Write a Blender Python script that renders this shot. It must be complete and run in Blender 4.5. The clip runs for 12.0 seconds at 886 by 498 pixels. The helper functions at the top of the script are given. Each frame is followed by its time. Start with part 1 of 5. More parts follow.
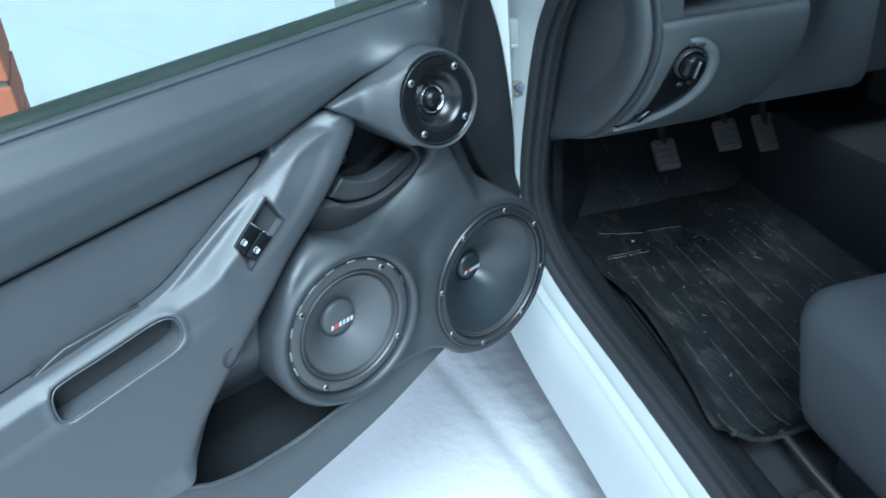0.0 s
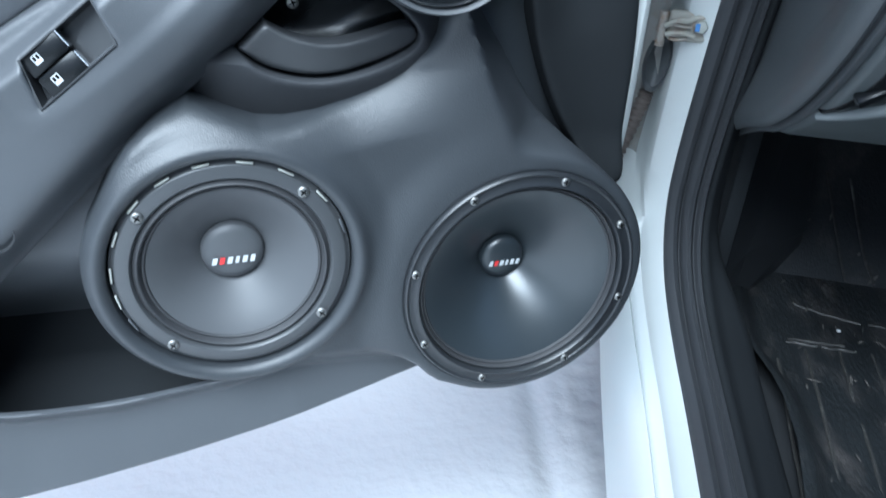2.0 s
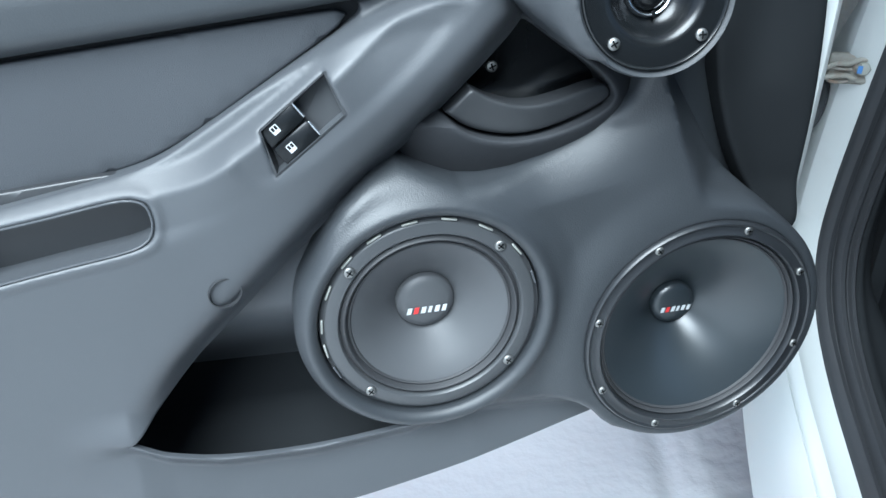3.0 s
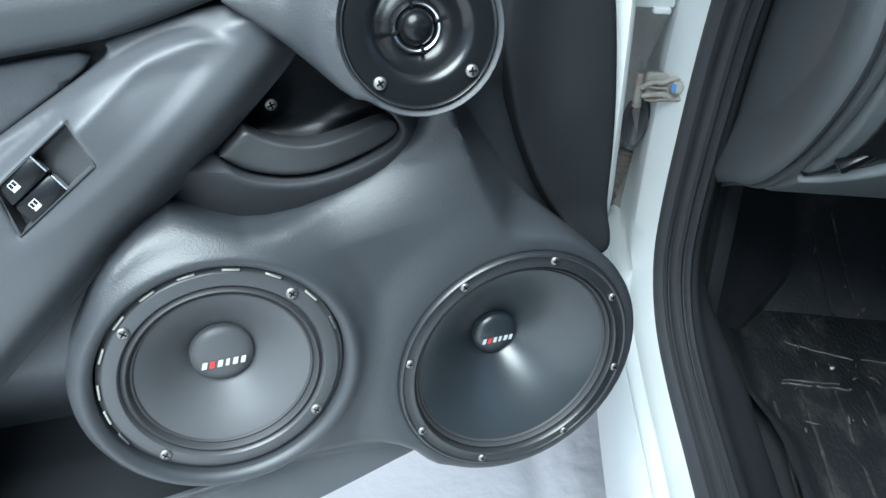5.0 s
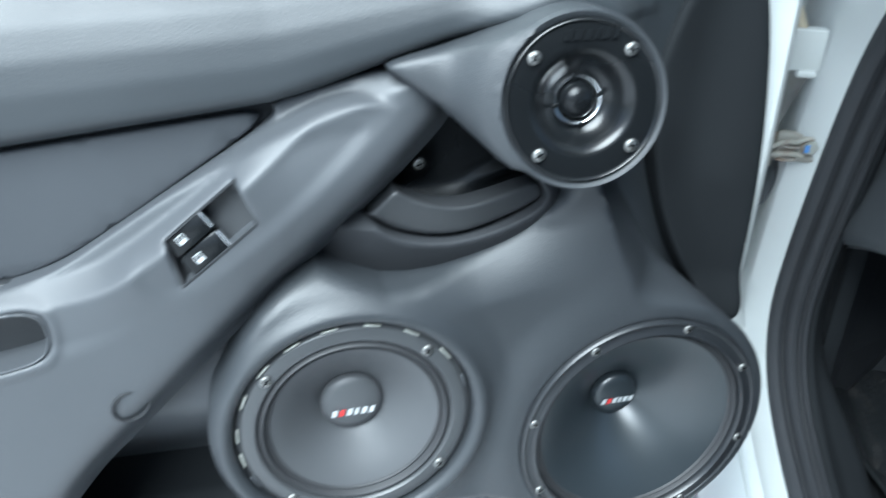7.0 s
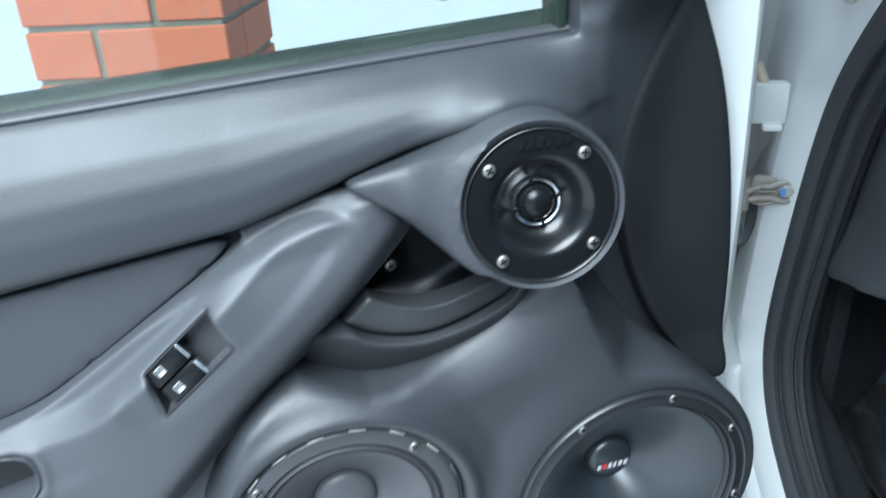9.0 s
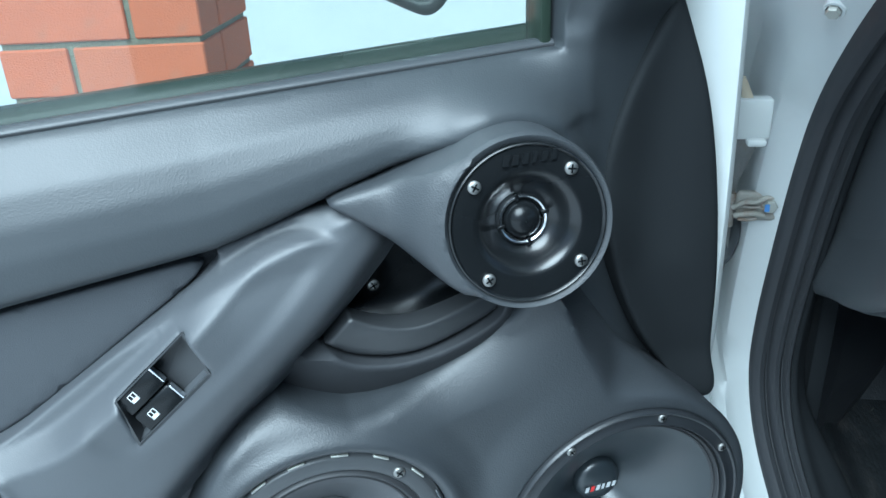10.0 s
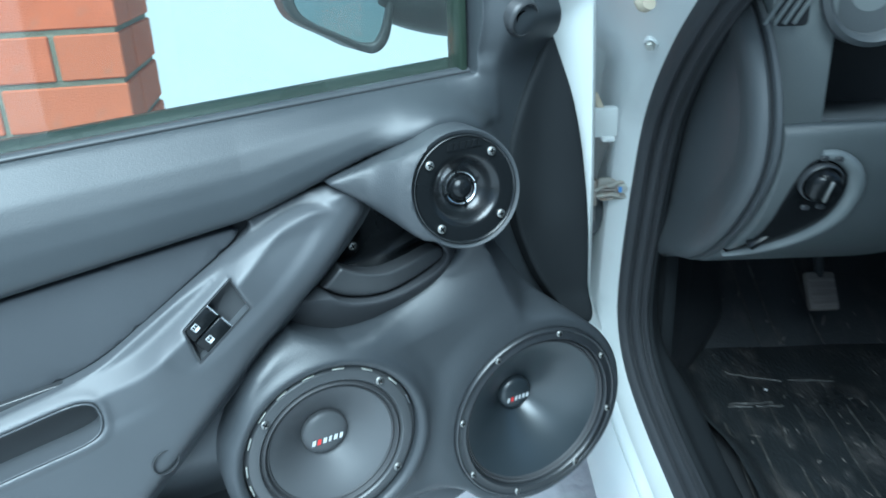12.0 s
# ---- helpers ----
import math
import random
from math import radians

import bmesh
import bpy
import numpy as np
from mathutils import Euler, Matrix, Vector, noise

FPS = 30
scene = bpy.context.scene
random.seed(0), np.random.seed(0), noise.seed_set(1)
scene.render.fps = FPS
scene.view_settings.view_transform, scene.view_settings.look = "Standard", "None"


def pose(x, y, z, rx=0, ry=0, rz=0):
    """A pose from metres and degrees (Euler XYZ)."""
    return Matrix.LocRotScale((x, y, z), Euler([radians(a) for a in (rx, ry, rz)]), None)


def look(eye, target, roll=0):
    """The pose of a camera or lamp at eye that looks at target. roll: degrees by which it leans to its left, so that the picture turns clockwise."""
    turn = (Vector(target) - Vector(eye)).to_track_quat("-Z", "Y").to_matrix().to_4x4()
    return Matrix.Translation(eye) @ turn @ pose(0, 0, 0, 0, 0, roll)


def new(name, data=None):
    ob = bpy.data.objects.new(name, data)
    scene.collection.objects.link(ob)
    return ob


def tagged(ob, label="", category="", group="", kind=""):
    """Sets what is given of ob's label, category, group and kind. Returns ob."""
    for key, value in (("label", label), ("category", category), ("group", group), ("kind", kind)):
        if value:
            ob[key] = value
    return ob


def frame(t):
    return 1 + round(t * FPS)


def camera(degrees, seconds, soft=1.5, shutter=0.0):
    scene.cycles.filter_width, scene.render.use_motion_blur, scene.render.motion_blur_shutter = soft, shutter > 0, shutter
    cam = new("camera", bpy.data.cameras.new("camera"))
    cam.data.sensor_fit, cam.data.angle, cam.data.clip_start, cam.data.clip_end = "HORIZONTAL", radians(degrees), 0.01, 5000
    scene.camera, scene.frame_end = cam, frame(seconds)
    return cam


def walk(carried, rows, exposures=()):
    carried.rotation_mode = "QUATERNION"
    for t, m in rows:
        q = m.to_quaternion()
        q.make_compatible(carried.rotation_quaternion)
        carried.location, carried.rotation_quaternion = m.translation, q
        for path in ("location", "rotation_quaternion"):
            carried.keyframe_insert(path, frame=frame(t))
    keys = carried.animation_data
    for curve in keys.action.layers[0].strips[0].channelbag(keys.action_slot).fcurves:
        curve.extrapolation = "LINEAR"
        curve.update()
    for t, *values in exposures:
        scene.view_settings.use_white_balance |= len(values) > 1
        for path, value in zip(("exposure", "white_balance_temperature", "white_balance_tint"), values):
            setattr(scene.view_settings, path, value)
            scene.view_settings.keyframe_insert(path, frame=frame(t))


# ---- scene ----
cam = camera(60.0, 12.0, shutter=0.5)
PATH = [
    (0, (-0.632, -0.653, 1.051), (0.492, 0.690, 0.085), -4.9),
    (0.3, (-0.609, -0.619, 1.041), (0.455, 0.751, 0.046), -4.7),
    (0.5, (-0.532, -0.598, 1.030), (0.428, 0.832, 0.014), -4.3),
    (0.7, (-0.447, -0.571, 0.988), (0.431, 0.933, 0.004), -4.7),
    (1, (-0.347, -0.507, 0.937), (0.474, 1.004, -0.085), -2.9),
    (1.2, (-0.302, -0.514, 0.905), (0.434, 1.052, -0.098), -1.4),
    (1.5, (-0.279, -0.513, 0.861), (0.354, 1.100, -0.138), 1.7),
    (1.7, (-0.257, -0.516, 0.833), (0.308, 1.127, -0.158), 3.5),
    (2, (-0.248, -0.511, 0.836), (0.320, 1.150, -0.123), 4.2),
    (2.5, (-0.343, -0.492, 0.852), (0.107, 1.233, -0.054), 2.4),
    (3, (-0.341, -0.496, 0.858), (0.057, 1.243, -0.046), 1.0),
    (3.5, (-0.28, -0.493, 0.851), (0.247, 1.209, -0.057), 2.4),
    (3.7, (-0.261, -0.479, 0.859), (0.312, 1.209, -0.047), 3.1),
    (5.3, (-0.237, -0.486, 0.875), (0.378, 1.194, -0.018), 1.2),
    (5.5, (-0.23, -0.494, 0.876), (0.379, 1.186, -0.022), 1.2),
    (6, (-0.244, -0.481, 0.89), (0.367, 1.215, 0.025), 2.8),
    (6.5, (-0.273, -0.452, 0.918), (0.278, 1.28, 0.084), 3.0),
    (7, (-0.294, -0.452, 0.905), (0.166, 1.289, 0.035), 2.2),
    (7.2, (-0.312, -0.45, 0.899), (0.106, 1.282, -0.009), 2.1),
    (8.8, (-0.278, -0.447, 0.955), (0.13, 1.299, 0.069), -2.2),
    (9, (-0.264, -0.437, 0.967), (0.175, 1.316, 0.111), -2.9),
    (9.5, (-0.247, -0.414, 0.968), (0.247, 1.34, 0.144), -3.3),
    (10, (-0.263, -0.425, 0.962), (0.231, 1.333, 0.146), -2.6),
    (10.5, (-0.263, -0.453, 0.975), (0.222, 1.318, 0.182), -3.4),
    (11, (-0.268, -0.499, 0.98), (0.244, 1.272, 0.206), -4.0),
    (11.5, (-0.306, -0.553, 0.988), (0.3, 1.197, 0.233), -2.5),
    (12, (-0.404, -0.611, 0.992), (0.404, 1.061, 0.25), -2.4),
]
EXPOSURES = [(0, 1.42, 4850, -7), (0.5, 1.42, 4800, -8), (1, 1.57, 5250, -4), (1.5, 1.74, 5380, 0), (2, 1.64, 5120, 1), (3, 1.68, 5350, 0), (5.5, 1.8, 5450, -2), (7, 1.75, 5400, -1), (9, 1.53, 5300, 0), (9.5, 1.49, 4950, -7), (10.5, 1.47, 5050, -6), (12, 1.58, 4850, -10)]
walk(cam, [(t, look(eye, target, roll)) for t, eye, target, roll in PATH], EXPOSURES)

# ---------------------------------------------------------------- light
world = bpy.data.worlds.new("overcast_sky")
scene.world = world
world.use_nodes = True
wn = world.node_tree.nodes
sky = wn.new("ShaderNodeTexSky")
sky.sky_type = "NISHITA"
sky.sun_disc = False
sky.sun_elevation, sky.sun_rotation = radians(58), radians(223)
sky.air_density, sky.dust_density, sky.ozone_density = 1.0, 4.0, 1.0
wn["Background"].inputs["Strength"].default_value = 0.052
world.node_tree.links.new(sky.outputs["Color"], wn["Background"].inputs["Color"])
sun = new("sun", bpy.data.lights.new("sun", "SUN"))
sun.data.energy, sun.data.angle, sun.data.color = 2.6, radians(42), (1.0, 0.97, 0.93)
sun.matrix_world = look((-1.4, -2.1, 3.0), (0, 0, 0))


# ---------------------------------------------------------------- materials
def material(name, color, rough=0.5, metal=0.0, spec=0.5, grain=0.0, grain_scale=900.0, mottle=0.25, mottle_scale=9.0,
             dirt=None, dirt_amount=0.0, dirt_scale=14.0, coat=0.0, stretch=(1, 1, 1), kind="noise", rough_var=0.12, second=None):
    m = bpy.data.materials.new(name)
    m.use_nodes = True
    nt = m.node_tree
    b = nt.nodes["Principled BSDF"]
    link = nt.links.new
    tc = nt.nodes.new("ShaderNodeTexCoord")
    mp = nt.nodes.new("ShaderNodeMapping")
    mp.inputs["Scale"].default_value = stretch
    link(tc.outputs["Object"], mp.inputs["Vector"])
    big = nt.nodes.new("ShaderNodeTexNoise")
    big.inputs["Scale"].default_value, big.inputs["Detail"].default_value = mottle_scale, 6
    link(mp.outputs["Vector"], big.inputs["Vector"])
    ramp = nt.nodes.new("ShaderNodeMixRGB")
    ramp.inputs[1].default_value = (*[c * (1 - mottle) for c in color], 1)
    ramp.inputs[2].default_value = (*[min(1, c * (1 + mottle)) for c in color], 1)
    link(big.outputs["Fac"], ramp.inputs[0])
    out = ramp.outputs["Color"]
    if second:
        info = nt.nodes.new("ShaderNodeObjectInfo")
        mx = nt.nodes.new("ShaderNodeMixRGB")
        mx.inputs[2].default_value = (*second, 1)
        mul = nt.nodes.new("ShaderNodeMath")
        mul.operation = "MULTIPLY"
        mul.inputs[1].default_value = 0.8
        link(info.outputs["Random"], mul.inputs[0])
        link(mul.outputs[0], mx.inputs[0])
        link(out, mx.inputs[1])
        out = mx.outputs["Color"]
    if dirt:
        dn = nt.nodes.new("ShaderNodeTexNoise")
        dn.inputs["Scale"].default_value, dn.inputs["Detail"].default_value, dn.inputs["Roughness"].default_value = dirt_scale, 9, 0.68
        link(mp.outputs["Vector"], dn.inputs["Vector"])
        cr = nt.nodes.new("ShaderNodeValToRGB")
        cr.color_ramp.elements[0].position, cr.color_ramp.elements[1].position = 0.62 - dirt_amount * 0.2, 0.78 - dirt_amount * 0.1
        link(dn.outputs["Fac"], cr.inputs["Fac"])
        dm = nt.nodes.new("ShaderNodeMath")
        dm.operation = "MULTIPLY"
        dm.inputs[1].default_value = min(1, dirt_amount * 1.4)
        link(cr.outputs["Color"], dm.inputs[0])
        mx = nt.nodes.new("ShaderNodeMixRGB")
        mx.inputs[2].default_value = (*dirt, 1)
        link(dm.outputs[0], mx.inputs[0])
        link(out, mx.inputs[1])
        out = mx.outputs["Color"]
    link(out, b.inputs["Base Color"])
    b.inputs["Metallic"].default_value = metal
    b.inputs["Specular IOR Level"].default_value = spec
    b.inputs["Coat Weight"].default_value = coat
    b.inputs["Coat Roughness"].default_value = 0.08
    rr = nt.nodes.new("ShaderNodeMapRange")
    rr.inputs["To Min"].default_value, rr.inputs["To Max"].default_value = max(0.02, rough - rough_var), min(1, rough + rough_var)
    link(big.outputs["Fac"], rr.inputs["Value"])
    link(rr.outputs["Result"], b.inputs["Roughness"])
    if grain:
        if kind == "leather":
            g = nt.nodes.new("ShaderNodeTexVoronoi")
            g.inputs["Scale"].default_value = grain_scale
            warp = nt.nodes.new("ShaderNodeTexNoise")
            warp.inputs["Scale"].default_value = grain_scale * 0.35
            add = nt.nodes.new("ShaderNodeMixRGB")
            add.blend_type = "ADD"
            add.inputs[0].default_value = 2.2 / grain_scale
            link(mp.outputs["Vector"], warp.inputs["Vector"])
            link(mp.outputs["Vector"], add.inputs[1])
            link(warp.outputs["Color"], add.inputs[2])
            link(add.outputs["Color"], g.inputs["Vector"])
            height = g.outputs["Distance"]
        else:
            g = nt.nodes.new("ShaderNodeTexNoise")
            g.inputs["Scale"].default_value, g.inputs["Detail"].default_value = grain_scale, 4
            link(mp.outputs["Vector"], g.inputs["Vector"])
            height = g.outputs["Fac"]
        bump = nt.nodes.new("ShaderNodeBump")
        bump.inputs["Strength"].default_value, bump.inputs["Distance"].default_value = grain, 1.0 / grain_scale
        link(height, bump.inputs["Height"])
        link(bump.outputs["Normal"], b.inputs["Normal"])
    return m


VINYL = material("grained_black_vinyl", (0.035, 0.040, 0.045), 0.46, spec=0.6, grain=0.075, grain_scale=850, kind="leather", mottle=0.12, dirt=(0.10, 0.105, 0.11), dirt_amount=0.1, dirt_scale=420)
LEATHER = material("stretched_black_leatherette", (0.033, 0.037, 0.042), 0.50, spec=0.7, grain=0.13, grain_scale=820, kind="leather", mottle=0.15, dirt=(0.09, 0.095, 0.10), dirt_amount=0.08, dirt_scale=420)
GREY_TRIM = material("grey_grained_plastic", (0.066, 0.071, 0.078), 0.46, spec=0.6, grain=0.1, grain_scale=1300, kind="leather", mottle=0.10, dirt=(0.12, 0.125, 0.13), dirt_amount=0.12, dirt_scale=300)
FABRIC = material("dark_insert_fabric", (0.072, 0.077, 0.085), 0.7, spec=0.25, grain=0.5, grain_scale=1500, mottle=0.12)
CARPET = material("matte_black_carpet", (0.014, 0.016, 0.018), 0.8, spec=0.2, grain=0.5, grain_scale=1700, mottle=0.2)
GLOSS = material("gloss_black_plastic", (0.007, 0.008, 0.009), 0.24, grain=0.0, mottle=0.1, rough_var=0.05, spec=0.3)
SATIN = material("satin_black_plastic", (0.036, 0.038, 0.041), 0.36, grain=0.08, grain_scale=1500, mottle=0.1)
CONE = material("pressed_paper_cone", (0.075, 0.078, 0.083), 0.48, grain=0.25, grain_scale=2200, mottle=0.08, spec=0.5)
CONE_DARK = material("dark_coated_cone", (0.024, 0.030, 0.035), 0.33, grain=0.05, grain_scale=2200, mottle=0.08, spec=0.8)
RING = material("satin_grey_black_ring", (0.062, 0.065, 0.069), 0.36, grain=0.1, grain_scale=1200, mottle=0.1)
RING_DARK = material("dark_satin_ring", (0.022, 0.024, 0.027), 0.34, grain=0.08, grain_scale=1200, mottle=0.1, spec=0.6)
SURROUND = material("rubber_surround", (0.036, 0.037, 0.040), 0.62, mottle=0.1)
RUBBER = material("weatherstrip_rubber", (0.027, 0.029, 0.033), 0.74, grain=0.2, grain_scale=900, mottle=0.2, dirt=(0.08, 0.08, 0.08), dirt_amount=0.1, dirt_scale=70)
CREAM = material("cream_plastic", (0.46, 0.41, 0.31), 0.5, mottle=0.15)
ZINC = material("dull_zinc", (0.45, 0.46, 0.42), 0.5, metal=0.5, mottle=0.15)
STEEL = material("nickel_screw", (0.30, 0.30, 0.29), 0.5, metal=1.0, mottle=0.1)
CHROME = material("polished_ring", (0.85, 0.87, 0.9), 0.24, metal=1.0, mottle=0.05, rough_var=0.03)
PAINT = material("white_car_paint", (0.545, 0.575, 0.57), 0.42, coat=0.12, mottle=0.03, mottle_scale=3, dirt=(0.42, 0.42, 0.40), dirt_amount=0.12, dirt_scale=22)
WHITE = material("printed_white", (0.55, 0.57, 0.58), 0.5, mottle=0.03)
RED = material("printed_red", (0.62, 0.04, 0.04), 0.5, mottle=0.05)
DASH = material("dashboard_plastic", (0.062, 0.068, 0.073), 0.5, grain=0.14, grain_scale=700, kind="leather", mottle=0.12)
KNEE = material("dark_knee_panel_plastic", (0.064, 0.073, 0.076), 0.42, grain=0.12, grain_scale=700, kind="leather", mottle=0.1)
DASH_GREY = material("grey_dashboard_plastic", (0.140, 0.155, 0.158), 0.46, grain=0.12, grain_scale=700, kind="leather", mottle=0.1)
MAT = material("wet_rubber_mat", (0.025, 0.028, 0.030), 0.34, spec=0.7, grain=0.5, grain_scale=200, mottle=0.5, mottle_scale=14, dirt=(0.115, 0.105, 0.100), dirt_amount=0.55, dirt_scale=24, stretch=(1.0, 0.45, 1.0), rough_var=0.2)
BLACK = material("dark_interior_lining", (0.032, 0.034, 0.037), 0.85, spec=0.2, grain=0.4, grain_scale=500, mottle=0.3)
MUD = material("dried_slush", (0.15, 0.14, 0.13), 0.4, mottle=0.4, mottle_scale=60)
LINING = material("scuffed_footwell_lining", (0.034, 0.037, 0.040), 0.5, spec=0.6, grain=0.3, grain_scale=300, mottle=0.35, mottle_scale=12, dirt=(0.12, 0.11, 0.10), dirt_amount=0.45, dirt_scale=20, stretch=(1.0, 0.5, 0.35))
SEAT = material("grey_seat_cloth", (0.062, 0.068, 0.075), 0.9, spec=0.2, grain=0.6, grain_scale=1300, mottle=0.15)
RUST = material("rusty_hinge_steel", (0.32, 0.30, 0.27), 0.6, metal=0.2, grain=0.5, grain_scale=300, mottle=0.3, dirt=(0.20, 0.11, 0.05), dirt_amount=0.7, dirt_scale=70)
# grime and the hollow's shade together in one dark grey
GRIME_SHADE = material("grimy_shaded_paint", (0.21, 0.21, 0.20), 0.6, grain=0.3, grain_scale=200, mottle=0.3, mottle_scale=20, dirt=(0.16, 0.12, 0.085), dirt_amount=0.4, dirt_scale=40)
PLATE = material("stained_hinge_paint", (0.36, 0.35, 0.31), 0.55, grain=0.3, grain_scale=250, mottle=0.2, mottle_scale=30, dirt=(0.22, 0.13, 0.07), dirt_amount=0.5, dirt_scale=60)
BLUE = material("blue_marked_bolt", (0.10, 0.24, 0.55), 0.4, mottle=0.15)
BOOT = material("brown_rubber_boot", (0.11, 0.092, 0.082), 0.6, mottle=0.25, grain=0.2, grain_scale=500)
BRICK = material("orange_red_brick", (0.60, 0.150, 0.066), 0.85, spec=0.25, grain=0.5, grain_scale=260, mottle=0.22, mottle_scale=14, second=(0.56, 0.17, 0.086), dirt=(0.36, 0.25, 0.19), dirt_amount=0.25, dirt_scale=18)
MORTAR = material("grey_mortar", (0.23, 0.22, 0.17), 0.95, spec=0.1, grain=0.8, grain_scale=180, mottle=0.3, mottle_scale=30)
SNOW = material("packed_snow", (0.64, 0.645, 0.655), 0.75, spec=0.2, grain=0.14, grain_scale=38, mottle=0.06, mottle_scale=3.5, dirt=(0.36, 0.355, 0.34), dirt_amount=0.30, dirt_scale=2.2)
HORN = material("black_horn_plastic", (0.007, 0.008, 0.009), 0.26, grain=0.04, grain_scale=1500, mottle=0.1, spec=0.5)
# green reflected through the glass is put into this black rubber's colour
GREEN_SHEEN_RUBBER = material("black_rubber_green_sheen", (0.026, 0.040, 0.029), 0.30, mottle=0.2)
WORN = material("scuffed_rubber_rib", (0.060, 0.059, 0.056), 0.42, grain=0.4, grain_scale=300, mottle=0.5, mottle_scale=40, dirt=(0.22, 0.215, 0.20), dirt_amount=0.5, dirt_scale=45)
PEDAL = material("worn_pedal_rubber", (0.15, 0.135, 0.125), 0.7, grain=0.4, grain_scale=400, mottle=0.35, dirt=(0.25, 0.23, 0.2), dirt_amount=0.4, dirt_scale=60)

GLASS = bpy.data.materials.new("tinted_window_glass")
GLASS.use_nodes = True
gn, gl = GLASS.node_tree.nodes, GLASS.node_tree.links.new
gn.remove(gn["Principled BSDF"])
clear, shine, fres, mixer = gn.new("ShaderNodeBsdfTransparent"), gn.new("ShaderNodeBsdfGlossy"), gn.new("ShaderNodeFresnel"), gn.new("ShaderNodeMixShader")
clear.inputs["Color"].default_value = (0.75, 0.80, 0.775, 1)
shine.inputs["Roughness"].default_value = 0.02
fres.inputs["IOR"].default_value = 1.5
gl(fres.outputs[0], mixer.inputs[0]), gl(clear.outputs[0], mixer.inputs[1]), gl(shine.outputs[0], mixer.inputs[2])
# thin pale diffuse film, mixed unevenly over the pane
film, film_noise, dust, film_mix = gn.new("ShaderNodeBsdfDiffuse"), gn.new("ShaderNodeTexNoise"), gn.new("ShaderNodeMapRange"), gn.new("ShaderNodeMixShader")
film.inputs["Color"].default_value = (0.75, 0.78, 0.78, 1)
film_noise.inputs["Scale"].default_value, film_noise.inputs["Detail"].default_value = 6.0, 6.0
dust.inputs["To Min"].default_value, dust.inputs["To Max"].default_value = 0.006, 0.035
gl(film_noise.outputs["Fac"], dust.inputs["Value"]), gl(dust.outputs["Result"], film_mix.inputs[0]), gl(mixer.outputs[0], film_mix.inputs[1]), gl(film.outputs[0], film_mix.inputs[2])
gl(film_mix.outputs[0], gn["Material Output"].inputs["Surface"])
MIRROR = bpy.data.materials.new("mirror_silver")
MIRROR.use_nodes = True
MIRROR.node_tree.nodes["Principled BSDF"].inputs["Base Color"].default_value = (0.85, 0.88, 0.88, 1)
MIRROR.node_tree.nodes["Principled BSDF"].inputs["Metallic"].default_value = 1.0
MIRROR.node_tree.nodes["Principled BSDF"].inputs["Roughness"].default_value = 0.02


from mathutils import geometry

# ---------------------------------------------------------------- building helpers
def mesh_part(name, verts, faces, mat, parent=None, label="", smooth=True, sharp=40):
    me = bpy.data.meshes.new(name)
    me.from_pydata([tuple(map(float, v)) for v in verts], [], faces)
    me.materials.append(mat)
    if smooth:
        me.shade_smooth()
        me.set_sharp_from_angle(angle=radians(sharp))
    me.update()
    ob = new(name, me)
    if parent:
        ob.parent = parent
    return tagged(ob, label)


def part(name, bm, mat, parent=None, label="", smooth=True, sharp=40):
    me = bpy.data.meshes.new(name)
    bm.normal_update()
    bm.to_mesh(me)
    bm.free()
    me.materials.append(mat)
    if smooth:
        me.shade_smooth()
        me.set_sharp_from_angle(angle=radians(sharp))
    ob = new(name, me)
    if parent:
        ob.parent = parent
    return tagged(ob, label)


def thing(name, label, category, m=None, group="", kind=""):
    ob = new(name)
    if m is not None:
        ob.matrix_world = m
    ob.empty_display_size = 0.05
    return tagged(ob, label, category, group, kind)


def smooth_loop(pts, rounds=3, closed=True):
    """Corner-cut curve through the neighbourhood of pts; a point given twice stays sharp."""
    p = np.array(pts, float)
    for _ in range(rounds):
        q = np.roll(p, -1, 0) if closed else p[1:]
        a = p if closed else p[:-1]
        n = np.empty((2 * len(a), p.shape[1]))
        n[0::2], n[1::2] = 0.75 * a + 0.25 * q, 0.25 * a + 0.75 * q
        p = n if closed else np.vstack([p[:1], n, p[-1:]])
    return p


def resample(p, step, closed=True):
    q = np.vstack([p, p[:1]]) if closed else p
    d = np.r_[0, np.cumsum(np.linalg.norm(np.diff(q, axis=0), axis=1))]
    n = max(8, int(round(d[-1] / step)))
    s = np.linspace(0, d[-1], n + 1)
    r = np.c_[tuple(np.interp(s, d, q[:, k]) for k in range(q.shape[1]))]
    return r[:-1] if closed else r


def ring(cx, cz, r, a0=0.0, a1=360.0, n=72, last=False):
    a = np.radians(np.linspace(a0, a1, n, endpoint=last))
    return np.c_[cx + r * np.cos(a), cz + r * np.sin(a)]


def inside(p, loop):
    x, z = p[:, 0][:, None], p[:, 1][:, None]
    a, b = loop, np.roll(loop, -1, 0)
    crossing = (a[:, 1] > z) != (b[:, 1] > z)
    with np.errstate(divide="ignore", invalid="ignore"):
        at = a[:, 0] + (z - a[:, 1]) * (b[:, 0] - a[:, 0]) / (b[:, 1] - a[:, 1])
    return (np.sum(crossing & (x < at), 1) % 2) == 1


def far_from(p, line, closed=True):
    """Distance of points to a polyline."""
    a = line if closed else line[:-1]
    b = np.roll(line, -1, 0) if closed else line[1:]
    out = np.full(len(p), 1e9)
    for k in range(0, len(p), 4000):
        q = p[k:k + 4000][:, None, :]
        ab = (b - a)[None]
        t = np.clip(np.sum((q - a) * ab, 2) / np.maximum(np.sum(ab * ab, 2), 1e-12), 0, 1)
        out[k:k + 4000] = np.min(np.linalg.norm(q - (a + t[..., None] * ab), axis=2), 1)
    return out


